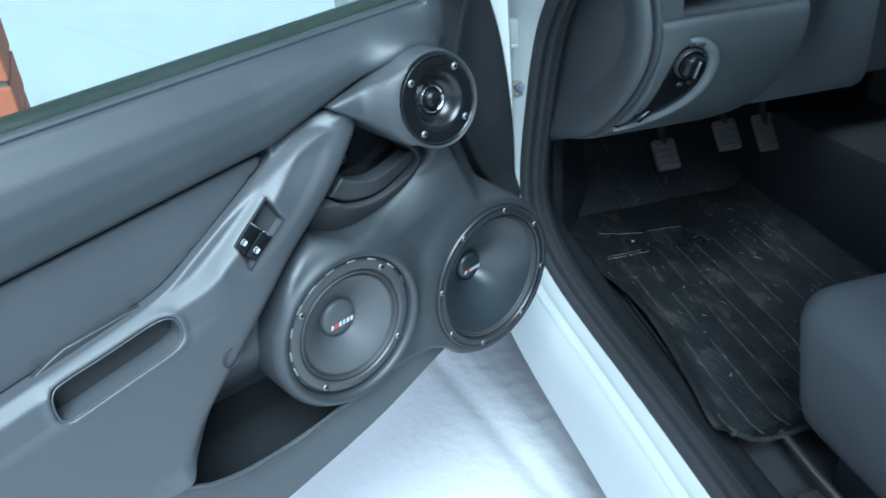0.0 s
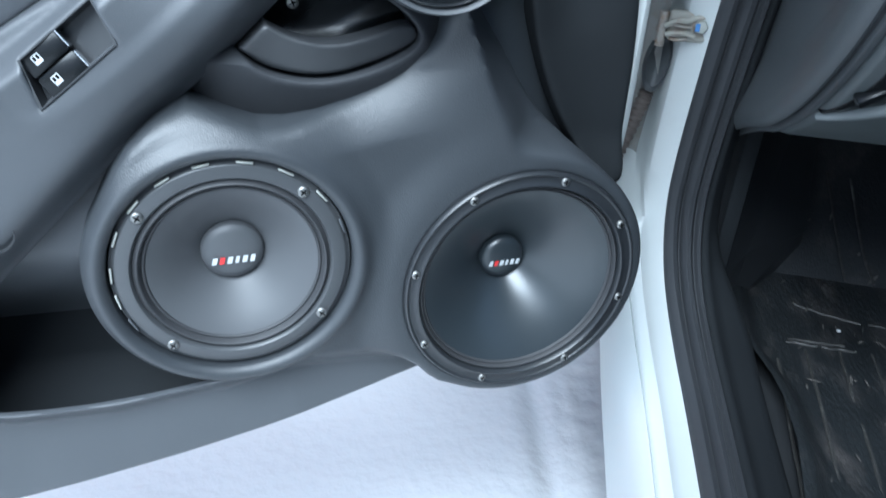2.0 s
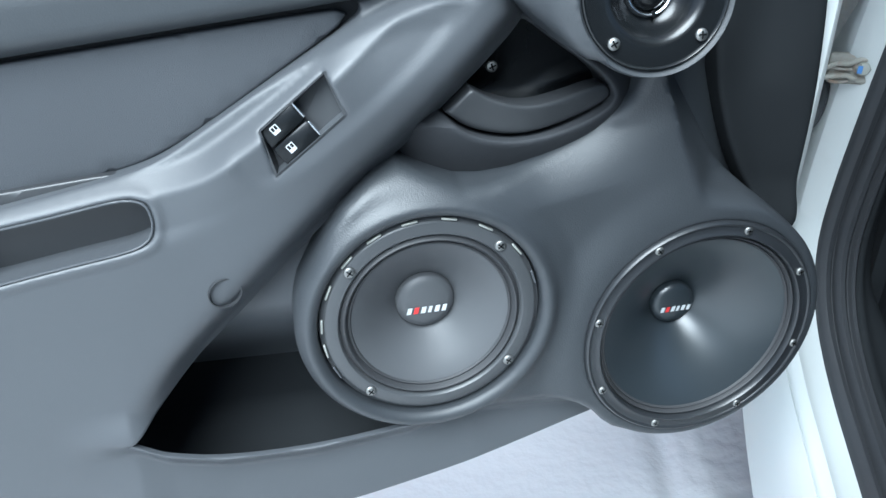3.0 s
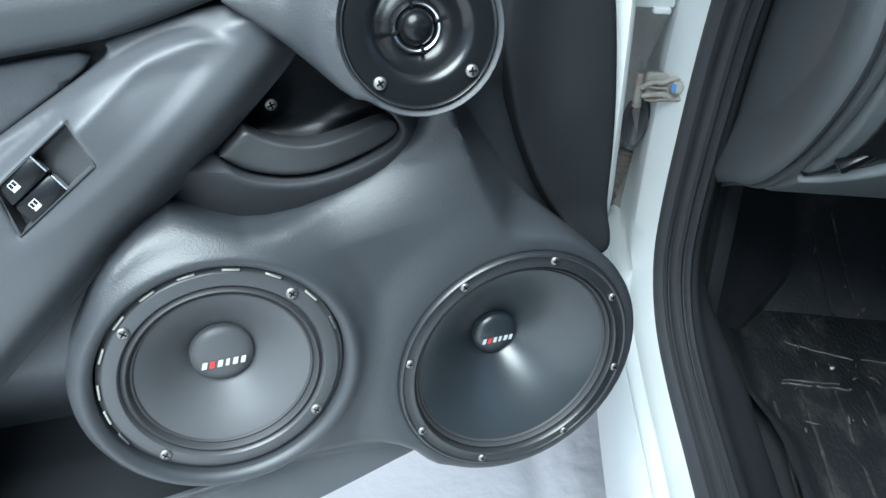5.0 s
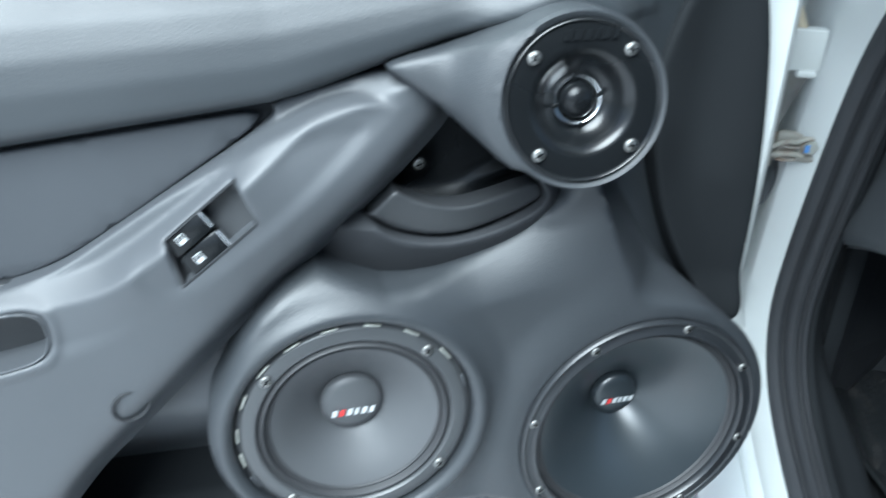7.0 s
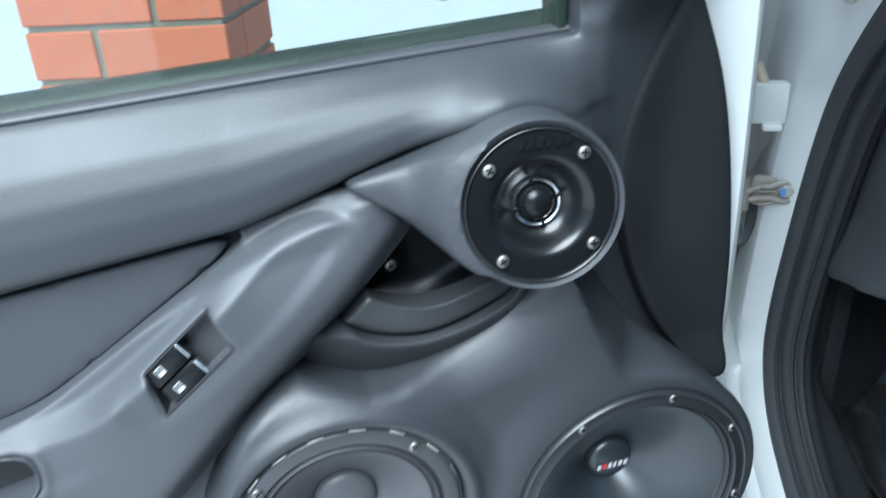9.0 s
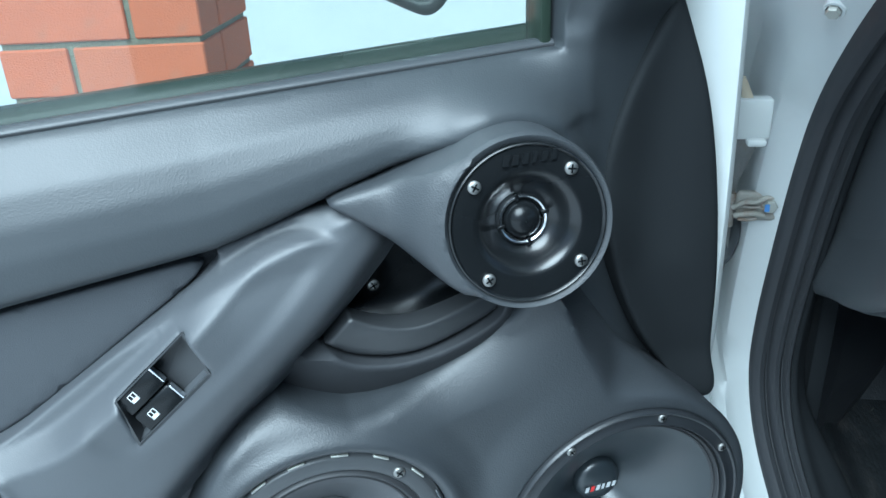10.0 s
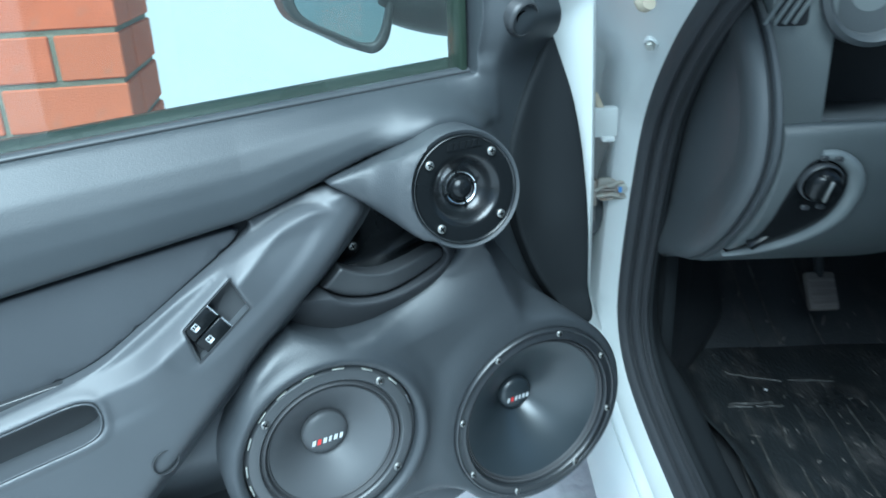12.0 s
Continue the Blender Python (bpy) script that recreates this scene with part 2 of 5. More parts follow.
def step01(a, b, v):
    t = np.clip((v - a) / (b - a), 0, 1)
    return t * t * (3 - 2 * t)


def relief(name, outline, height, back, mat, parent, holes=(), grid=0.006, edge=0.004, label="", hole_edge=None):
    """A panel in the door's plane: outline in x, z; its face at y = height(x, z), rounded over at the rim, with sides that run back to y = back (a number, or a function of x, z)."""
    from_area = lambda l: 0.5 * np.sum(l[:, 0] * np.roll(l[:, 1], -1) - np.roll(l[:, 0], -1) * l[:, 1])
    loops = []
    for k, l in enumerate([outline, *holes]):
        l = resample(np.asarray(l, float), grid * 0.8)
        loops.append(l if (from_area(l) > 0) == (k == 0) else l[::-1])
    pts, segs = [], []
    for l in loops:
        n0 = sum(map(len, pts))
        pts.append(l)
        segs += [(n0 + i, n0 + (i + 1) % len(l)) for i in range(len(l))]
    rim = np.vstack(pts)
    lo, hi = loops[0].min(0), loops[0].max(0)
    gx, gz = np.meshgrid(np.arange(lo[0], hi[0], grid), np.arange(lo[1], hi[1], grid * 0.866))
    gx = gx + (np.arange(gx.shape[0]) % 2)[:, None] * grid * 0.5
    free, gaps = [np.c_[gx.ravel(), gz.ravel()]], []
    for l in loops:
        tan = np.roll(l, -1, 0) - np.roll(l, 1, 0)
        nor = np.c_[-tan[:, 1], tan[:, 0]] / np.maximum(np.linalg.norm(tan, axis=1), 1e-9)[:, None]
        e = edge if l is loops[0] or hole_edge is None else hole_edge
        free += [l + nor * e * f for f in (0.12, 0.4, 1.0)]
        gaps += [e * f * 0.8 for f in (0.12, 0.4, 1.0)]

    def ok(p, gap):
        keep = inside(p, loops[0])
        for h in loops[1:]:
            keep &= ~inside(p, h)
        p = p[keep]
        d = np.min([far_from(p, l) for l in loops], 0)
        return p[d > gap]
    inner = ok(free[0], min(edge, hole_edge or edge) * 1.3)
    bands = [ok(f, gap) for f, gap in zip(free[1:], gaps)]
    allp = np.vstack([rim, inner, *bands])
    co, _, tris, _, _, _ = geometry.delaunay_2d_cdt([Vector(p) for p in allp], segs, [], 0, 1e-6)
    co = np.array([tuple(c) for c in co])
    tris = np.array([t for t in tris if len(t) == 3])
    mid = co[tris].mean(1)
    keep = inside(mid, loops[0])
    for h in loops[1:]:
        keep &= ~inside(mid, h)
    tris = tris[keep]
    drop = np.zeros(len(co))
    for l in loops:
        d, e = far_from(co, l), edge if l is loops[0] or hole_edge is None else hole_edge
        drop = np.maximum(drop, np.where(d < e, e - np.sqrt(np.maximum(e ** 2 - (e - d) ** 2, 0)), 0))
    y = height(co[:, 0], co[:, 1]) + drop
    verts = [(x, yy, z) for (x, z), yy in zip(co, y)]
    faces = [tuple(int(i) for i in t) for t in tris]
    # side walls, from the boundary edges of the face
    seen = {}
    for t in faces:
        for i in range(3):
            seen[(t[i], t[(i + 1) % 3])] = True
    twin = {}
    for a, b in list(seen):
        if (b, a) not in seen:
            for v in (a, b):
                if v not in twin:
                    twin[v] = len(verts)
                    verts.append((co[v, 0], max(back(*co[v]) if callable(back) else back, y[v] + 0.003), co[v, 1]))
            faces.append((b, a, twin[a], twin[b]))
    return mesh_part(name, verts, faces, mat, parent, label, sharp=50)


def lathe(name, profile, mat, parent=None, at=(0, 0, 0), segs=72, label="", turn=None, sharp=45):
    """Turned about the y axis: profile of (radius, y), from the rim to the middle."""
    verts, faces = [], []
    for r, y in profile:
        for k in range(segs):
            a = 2 * math.pi * k / segs
            verts.append(Vector((r * math.cos(a), y, r * math.sin(a))))
    for i in range(len(profile) - 1):
        for k in range(segs):
            a, b = i * segs + k, i * segs + (k + 1) % segs
            faces.append((a, b, b + segs, a + segs))
    if turn is not None:
        verts = [turn @ v for v in verts]
    verts = [v + Vector(at) for v in verts]
    return mesh_part(name, verts, faces, mat, parent, label, sharp=sharp)


def arc(r0, y0, r1, y1, bulge, n=8):
    """Profile points between two ends, bowed towards -y."""
    return [(r0 + (r1 - r0) * t, y0 + (y1 - y0) * t - bulge * math.sin(math.pi * t)) for t in np.linspace(0, 1, n)]


def box_bm(x0, x1, y0, y1, z0, z1, bevel=0.003, segs=2):
    bm = bmesh.new()
    bmesh.ops.create_cube(bm, size=1.0)
    for v in bm.verts:
        v.co = ((x0 + x1) / 2 + v.co.x * (x1 - x0), (y0 + y1) / 2 + v.co.y * (y1 - y0), (z0 + z1) / 2 + v.co.z * (z1 - z0))
    if bevel:
        bmesh.ops.bevel(bm, geom=bm.edges[:], offset=bevel, segments=segs, profile=0.5, affect="EDGES")
    return bm


def sweep(name, path, profile, mat, parent=None, label="", sharp=40, closed_profile=False, across=None):
    """A strip along path (points of c, a, z): profile of (u along c, v towards the opening's middle)."""
    p = np.asarray(path, float)
    t = np.gradient(p, axis=0)
    t /= np.linalg.norm(t, axis=1)[:, None]
    nrm = -np.cross(np.array([[1.0, 0, 0]]), t)
    nrm /= np.linalg.norm(nrm, axis=1)[:, None]
    verts, faces, k = [], [], len(profile)
    for i in range(len(p)):
        for u, v in (across(p[i]) if across else profile):
            verts.append(p[i] + np.array([u, 0, 0]) + v * nrm[i])
    for i in range(len(p) - 1):
        for j in range(k if closed_profile else k - 1):
            a, b = i * k + j, i * k + (j + 1) % k
            faces.append((a, b, b + k, a + k))
    return mesh_part(name, verts, faces, mat, parent, label, sharp=sharp)


def tube(name, pts, radius, mat, parent=None, label="", segs=12, rounds=2):
    p = smooth_loop(pts, rounds, closed=False)
    t = np.gradient(p, axis=0)
    t /= np.linalg.norm(t, axis=1)[:, None]
    ref = np.array([0.0, 0, 1]) if abs(t[0][2]) < 0.8 else np.array([1.0, 0, 0])
    verts, faces = [], []
    for i in range(len(p)):
        u = np.cross(t[i], ref)
        u /= np.linalg.norm(u)
        w = np.cross(t[i], u)
        rad = radius(i / (len(p) - 1)) if callable(radius) else radius
        for k in range(segs):
            a = 2 * math.pi * k / segs
            verts.append(p[i] + rad * (math.cos(a) * u + math.sin(a) * w))
    for i in range(len(p) - 1):
        for k in range(segs):
            a, b = i * segs + k, i * segs + (k + 1) % segs
            faces.append((a, a + segs, b + segs, b))
    faces += [tuple(range(segs)), tuple(range((len(p) - 1) * segs, len(p) * segs))[::-1]]
    return mesh_part(name, verts, faces, mat, parent, label)


# ---------------------------------------------------------------- the open door
# The door's plane is x (towards the hinge), z (up); y grows towards its outer skin.
car = thing("car", "white car with its front door open and black trim", "car")
door = thing("door", "open front door with speaker pods", "")
door.parent = car

RC, LC, TC = (0.0, 0.500), (-0.235, 0.540), (-0.0975, 0.7855)     # middles of the three loudspeakers
BELT = lambda x: 0.8735 + 0.0645 * (x + 0.043)                    # lower edge of the window's rubber
TUCK = lambda x: 0.7745 + 0.135 * (x + 0.281) + np.where(x > -0.281, 0.21 * (x + 0.281), 0)   # lower edge of the belt roll

wing_left = [(0.050, 0.905), (0.040, 0.880), (0.014, 0.840), (-0.003, 0.797), (-0.005, 0.761), (0.005, 0.722), (0.014, 0.690), (0.028, 0.656), (0.046, 0.625), (0.064, 0.602)]

# outline of the tweeter pod, with a tail that tapers along the belt roll
tail = smooth_loop([*ring(*TC, 0.0545, 128, -128, 48, True), (-0.140, 0.7430), (-0.164, 0.764), (-0.188, 0.783), (-0.211, 0.798), (-0.211, 0.798), (-0.205, 0.8025), (-0.166, 0.8125)], 1)

# belt roll, running up into the mirror corner
belt_outline = smooth_loop([(-1.00, 0.812), (-1.00, 0.812), (-0.30, 0.857), (-0.06, 0.8725), (-0.043, 0.8735), (-0.043, 0.8735), (-0.041, 0.905), (-0.042, 0.96), (-0.046, 1.05), (-0.046, 1.05),
                            (0.010, 1.05), (0.010, 1.05), (0.030, 0.965), (0.050, 0.905), (0.050, 0.905), *wing_left[1:], (0.064, 0.602), (0.044, 0.606), (0.008, 0.634), (-0.026, 0.672), (-0.048, 0.708), (-0.07, 0.735), (-0.10, 0.78), (-0.127, 0.822),
                            (-0.165, 0.810), (-0.208, 0.7985), (-0.25, 0.783), (-0.281, 0.775), (-0.40, 0.7585), (-0.52, 0.7415), (-0.75, 0.711), (-1.00, 0.677), (-1.00, 0.677)], 2)


ROLL_V = np.linspace(-0.2, 1.4, 400)
ROLL_Y = np.interp(ROLL_V, [0, 0.03, 0.12, 0.3, 0.5, 0.7, 0.90, 0.95, 1.0, 1.2], [0.056, 0.0515, 0.046, 0.034, 0.026, 0.0215, 0.0205, 0.0225, 0.030, 0.036])
ROLL_Y = np.convolve(np.pad(ROLL_Y, 10, mode="edge"), np.hanning(21) / np.hanning(21).sum(), mode="valid")


def belt_height(x, z):
    top, low = np.minimum(BELT(x), 0.8735), TUCK(np.minimum(x, -0.13))
    v = np.clip((top - z) / (top - low), 0, 1.2)
    roll = np.interp(v, ROLL_V, ROLL_Y)
    corner = 0.040 - 0.012 * step01(0.87, 0.93, z) - 0.010 * np.exp(-((x + 0.003) / 0.026) ** 2 - ((z - 0.915) / 0.040) ** 2)
    corner = corner + 0.34 * np.clip(x + 0.025, 0, 0.08) * step01(0.93, 0.88, z)
    f = step01(-0.085, -0.015, x + 0.25 * (z - 0.86))
    y = roll * (1 - f) + corner * f
    y = y + 0.007 * np.exp(-((x + 0.038) / 0.010) ** 2) * step01(0.875, 0.895, z)
    # the tongue below leans away towards the hinge
    y = y + 0.32 * np.clip(x + 0.045 - 0.9 * (0.70 - z), 0, 0.06) * step01(0.765, 0.71, z)
    # fillet that climbs to the tweeter pod
    w = np.where(inside(np.c_[x, z], tail), 1.0, np.exp(-(far_from(np.c_[x, z], tail) / 0.015) ** 2)) * 0.85 * step01(-0.175, -0.115, x)
    return y * (1 - w) + np.minimum(y, np.interp(x, [-0.211, -0.150, -0.110, -0.040], [0.018, 0.008, 0.002, 0.010])) * w


relief("belt_trim", belt_outline, belt_height, 0.075, VINYL, door, grid=0.0038, edge=0.002, label="grained black belt roll of the door trim")

# fabric insert between belt roll and armrest
backing_outline = smooth_loop([(-1.00, 0.700), (-1.00, 0.700), (-0.75, 0.727), (-0.52, 0.757), (-0.40, 0.774), (-0.27, 0.790), (-0.25, 0.77), (-0.33, 0.71), (-0.40, 0.665), (-0.50, 0.642), (-0.75, 0.590), (-1.00, 0.546), (-1.00, 0.546)], 1)
relief("insert_backing", backing_outline, lambda x, z: 0.043 + 0 * x, 0.075, BLACK, door, grid=0.03, edge=0.003)
insert_outline = smooth_loop([(-1.00, 0.680), (-1.00, 0.680), (-0.75, 0.7075), (-0.52, 0.7375), (-0.40, 0.754), (-0.300, 0.7680), (-0.287, 0.7675), (-0.293, 0.757), (-0.335, 0.7285), (-0.391, 0.6905),
                              (-0.419, 0.6745), (-0.441, 0.6655), (-0.475, 0.6580), (-0.58, 0.636), (-0.75, 0.602), (-1.00, 0.552), (-1.00, 0.552)], 2)
relief("fabric_insert", insert_outline, lambda x, z: 0.0335 + 0 * x, 0.075, FABRIC, door, grid=0.012, edge=0.003, label="dark fabric insert panel")

# armrest and lower panel: one moulding with a ridge that swoops up to the door pull
ridge = smooth_loop([(-1.05, 0.497), (-0.75, 0.554), (-0.53, 0.5985), (-0.456, 0.6135), (-0.388, 0.6285), (-0.355, 0.6455), (-0.31, 0.678), (-0.262, 0.717), (-0.228, 0.747), (-0.190, 0.782), (-0.150, 0.815)], 3, closed=False)
swoop = smooth_loop([(-0.46, 0.657), (-0.40, 0.682), (-0.37, 0.702), (-0.312, 0.740), (-0.279, 0.758), (-0.262, 0.767), (-0.241, 0.7745), (-0.219, 0.776), (-0.195, 0.768)], 2, closed=False)
low_edge = [(-0.158, 0.772), (-0.160, 0.757), (-0.190, 0.728), (-0.224, 0.694), (-0.250, 0.670), (-0.280, 0.648), (-0.322, 0.607), (-0.391, 0.536), (-0.433, 0.495), (-0.466, 0.459)]
pocket_lip = [(-0.467, 0.462), (-0.443, 0.446), (-0.402, 0.434), (-0.331, 0.429), (-0.250, 0.435), (-0.193, 0.446), (-0.169, 0.444), (-0.138, 0.441), (-0.098, 0.436), (-0.070, 0.424)]
panel_outline = smooth_loop([(-1.00, 0.540), (-1.00, 0.540), (-0.75, 0.601), (-0.58, 0.6355), (-0.475, 0.6585), (-0.441, 0.6665), (-0.417, 0.6755), (-0.391, 0.6920), (-0.333, 0.7300), (-0.286, 0.7600), (-0.278, 0.7680),
                             (-0.282, 0.7740), (-0.25, 0.7825), (-0.208, 0.796), (-0.160, 0.785), *low_edge, (-0.470, 0.462), (-0.458, 0.455), *pocket_lip[1:],
                             (-0.062, 0.410), (-0.062, 0.410), (-0.156, 0.388), (-0.235, 0.371), (-0.318, 0.359), (-0.436, 0.349), (-0.70, 0.338), (-1.00, 0.330), (-1.00, 0.330)], 2)
slot_outline = smooth_loop([(-0.553, 0.600), (-0.556, 0.606), (-0.555, 0.628), (-0.548, 0.6335), (-0.500, 0.6420), (-0.446, 0.6535), (-0.434, 0.6530), (-0.428, 0.648), (-0.427, 0.630), (-0.436, 0.6205), (-0.49, 0.6105), (-0.546, 0.5985)], 2)
low_curve = smooth_loop(low_edge, 2, closed=False)


def panel_height(x, z):
    p = np.c_[x, z]
    d = far_from(p, ridge, closed=False)
    s = d * np.where(z > np.interp(x, ridge[:, 0], ridge[:, 1]), 1.0, -1.0)
    high = step01(0.705, 0.785, z) * step01(-0.34, -0.27, x)
    up = np.interp(np.maximum(s, 0), [0, 0.010, 0.034, 0.048, 0.06], [-0.001, 0.0045, 0.0080, 0.022, 0.026])
    up = up - step01(-0.43, -0.36, x) * np.interp(np.maximum(s, 0), [0, 0.010, 0.034, 0.048], [0, 0.0050, 0.0095, 0])
    down = (-0.12 + 0.42 * step01(0.60, 0.70, z) * step01(-0.42, -0.31, x)) * np.clip(-s, 0, 0.11)
    k = 0.0026 + 0.0090 * high
    y = -0.003 + 0.012 * high ** 1.5 + np.log(np.exp(up / k) + np.exp(down / k)) * k
    y = np.minimum(y, 0.026 + 0.006 * high + 0.04 * np.maximum(s - 0.05, 0))
    # flat strip above the swoop, with a soft bead along its edge
    over = step01(-0.001, 0.007, z - np.interp(x, swoop[:, 0], swoop[:, 1])) * step01(-0.36, -0.30, x) * step01(-0.200, -0.240, x)
    y = y * (1 - over) + 0.0305 * over
    y = y - 0.0016 * np.exp(-(far_from(p, swoop, closed=False) / 0.0042) ** 2) * step01(-0.36, -0.29, x) * step01(-0.205, -0.245, x)
    # sunken flat round the switches
    y = y + 0.0014 * np.where(inside(p, shield), step01(0.0, 0.012, far_from(p, shield)), 0)
    # the front face turns under towards the pods
    e = far_from(p, low_curve, closed=False)
    y = y + 0.028 * np.exp(-(e / 0.015) ** 2) * step01(-0.470, -0.405, x) * step01(0.004, -0.004, s)
    # tucked in under the belt roll
    w = step01(0.020, 0.001, TUCK(x) - z) * step01(-0.31, -0.285, x)
    y = y * (1 - w) + np.maximum(y, 0.033) * w
    # lower lip of the map pocket
    below = np.interp(x, *np.array(pocket_lip).T) - z
    band = np.interp(x, [-0.467, -0.10], [-0.012, 0.014]) + 0.75 * np.clip(below, 0, 0.016) - 0.16 * np.clip(below - 0.016, 0, 0.06)
    lip = step01(-0.520, -0.455, x) * step01(-0.030, -0.004, below)
    y = y * (1 - lip) + band * lip
    y = y + 0.004 * np.exp(-((far_from(p, slot_outline) - 0.004) / 0.003) ** 2) * -0.4
    return y


shield = smooth_loop([(-0.378, 0.682), (-0.362, 0.701), (-0.318, 0.731), (-0.286, 0.753), (-0.262, 0.764), (-0.240, 0.769), (-0.222, 0.768), (-0.218, 0.758), (-0.238, 0.737), (-0.264, 0.714), (-0.293, 0.690), (-0.322, 0.669), (-0.351, 0.654), (-0.373, 0.663)], 2)
plate = [(-0.307, 0.7330), (-0.2955, 0.7065), (-0.3435, 0.6670), (-0.3520, 0.6960)]
relief("armrest_panel", panel_outline, panel_height, lambda x, z: -1.0 if -0.475 < x < -0.085 and abs(z - np.interp(x, *np.array(pocket_lip).T)) < 0.012 else 0.060, GREY_TRIM, door, holes=[slot_outline, np.array(plate)], grid=0.0029, edge=0.0024, label="dark grey plastic armrest and lower door panel")
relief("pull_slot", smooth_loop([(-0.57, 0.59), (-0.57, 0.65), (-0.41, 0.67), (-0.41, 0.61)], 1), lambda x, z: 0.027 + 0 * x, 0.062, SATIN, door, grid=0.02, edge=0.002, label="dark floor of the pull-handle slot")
slot_rim = [(x, float(panel_height(np.array([x]), np.array([z]))[0]) - 0.0005, z) for x, z in resample(slot_outline, 0.008)]
tube("slot_bead", slot_rim + slot_rim[:2], 0.0009, GREY_TRIM, door, rounds=1, segs=8)

# round cover cap on the lower panel
cap_at = [float(panel_height(np.array([-0.386 + u]), np.array([0.581 + v]))[0]) for u, v in ((0, 0), (0.008, 0), (0, 0.008))]
cap_lean = Vector((0, 1, 0)).rotation_difference(Vector((cap_at[0] - cap_at[1], 0.008, cap_at[0] - cap_at[2])).normalized()).to_matrix()
lathe("cover_cap", [(0.0122, 0.002), (0.0122, -0.0006), (0.0117, -0.0008), (0.0112, -0.0006), (0.0111, 0.002)], SATIN, door, at=(-0.386, cap_at[0], 0.581), segs=40, turn=cap_lean, label="round cover cap with a fine gap")

# back wall of the map pocket, and its floor
pocket_outline = smooth_loop([(-0.52, 0.40), (-0.52, 0.48), (-0.42, 0.56), (-0.31, 0.66), (-0.26, 0.70), (-0.20, 0.66), (-0.12, 0.46), (-0.06, 0.41), (-0.10, 0.375), (-0.3, 0.355), (-0.50, 0.355)], 1)
relief("map_pocket", smooth_loop([(-0.52, 0.40), (-0.52, 0.47), (-0.42, 0.56), (-0.31, 0.66), (-0.26, 0.70), (-0.20, 0.66), (-0.12, 0.52), (-0.085, 0.435), (-0.3, 0.395)], 1), lambda x, z: 0.052 - 0.018 * step01(0.66, 0.54, z) + 0.080 * step01(0.555, 0.430, z), 0.116, GREY_TRIM, door, grid=0.006, edge=0.004, label="back wall of the map pocket rolling away into the dark")
# near-black sheet: the shade deep in the pocket is put into its colour
relief("pocket_shade_lining", pocket_outline, lambda x, z: 0.108 - 0.05 * step01(0.40, 0.36, z), 0.116, CARPET, door, grid=0.012, edge=0.003, label="black map pocket lining with the deep shade put into its colour")

# speaker pod
pod_outline = smooth_loop([(-0.258, 0.6640), (-0.258, 0.6640), (-0.234, 0.653), (-0.204, 0.643), (-0.157, 0.653), (-0.108, 0.679), (-0.083, 0.700), (-0.074, 0.730), (-0.055, 0.735), (-0.040, 0.716), (-0.016, 0.681), (0.005, 0.650), (0.026, 0.628), (0.058, 0.603),
                           *ring(*RC, 0.1160, 47, -118, 40, True), (-0.072, 0.405), (-0.095, 0.431), (-0.125, 0.4415), (-0.155, 0.443), (-0.180, 0.446), *ring(*LC, 0.1055, -63, -200, 36, True), (-0.326, 0.590), (-0.305, 0.630), (-0.283, 0.651), (-0.266, 0.661)], 1)


flank_edge = np.array([(-0.055, 0.735), (-0.036, 0.709), (-0.016, 0.681), (0.005, 0.650), (0.026, 0.627), (0.060, 0.600), (0.100, 0.577)])


def pod_height(x, z):
    rr, rl = np.hypot(x - RC[0], z - RC[1]), np.hypot(x - LC[0], z - LC[1])
    away = step01(0.112, 0.150, rr) * step01(0.100, 0.125, rl)
    y = 0.0 * x
    # shoulder that rolls back towards the handle
    rise = np.maximum(z - 0.620 - 0.30 * 0.03 * np.logaddexp(0, (x + 0.15) / 0.03), 0)
    y = y + np.minimum(rise * rise * 9 + 0.32 * rise, 0.03) * step01(-0.04, -0.15, x) * step01(0.094, 0.140, rl)
    # saddle between the two cones
    y = y + 0.006 * away * np.exp(-((x + 0.115) / 0.06) ** 2)
    # flank towards the hinge, behind a crease that is keen at the top and fades out below
    s = np.maximum((x + 0.060) * 0.93 + (z - 0.715) * 0.36, 0)
    w = s / (s + far_from(np.c_[x, z], flank_edge, closed=False) + 1e-4)
    keen = step01(0.640, 0.675, z)
    y = y + 0.034 * (keen * w + (1 - keen) * w * w * (3 - 2 * w)) * step01(0.113, 0.138, rr)
    # raised rim round the smaller cone
    y = y - 0.0070 * np.exp(-((rl - 0.0950) / 0.0070) ** 2)
    return y


relief("speaker_pod", pod_outline, pod_height, 0.072, LEATHER, door, holes=[ring(*RC, 0.1040), ring(*LC, 0.0885)], grid=0.0034, edge=0.0075, hole_edge=0.002, label="leatherette-wrapped pod holding two loudspeakers")

# tweeter pod
TILT = lambda x, z: -0.028 - 0.10 * (x - TC[0]) + 0.14 * (z - TC[1])


def tweeter_height(x, z):
    r = np.hypot(x - TC[0], z - TC[1])
    face = TILT(x, z) + 0.30 * np.maximum(r - 0.052, 0)
    t = np.clip((-0.140 - x) / 0.071, 0, 1)
    axis = 0.7785 + 0.0195 * t
    tail_y = -0.013 + 0.027 * t + 0.24 * (np.sqrt((z - axis) ** 2 + 0.010 ** 2) - 0.010) + 6.0 * (z - axis) ** 2 + 14.0 * np.maximum(axis - z, 0) ** 2 * (1 - t)
    w = step01(0.0575, 0.082, r) * step01(-0.105, -0.130, x)
    y = face * (1 - w) + tail_y * w
    return y - 0.0022 * np.exp(-((r - 0.0525) / 0.0025) ** 2)


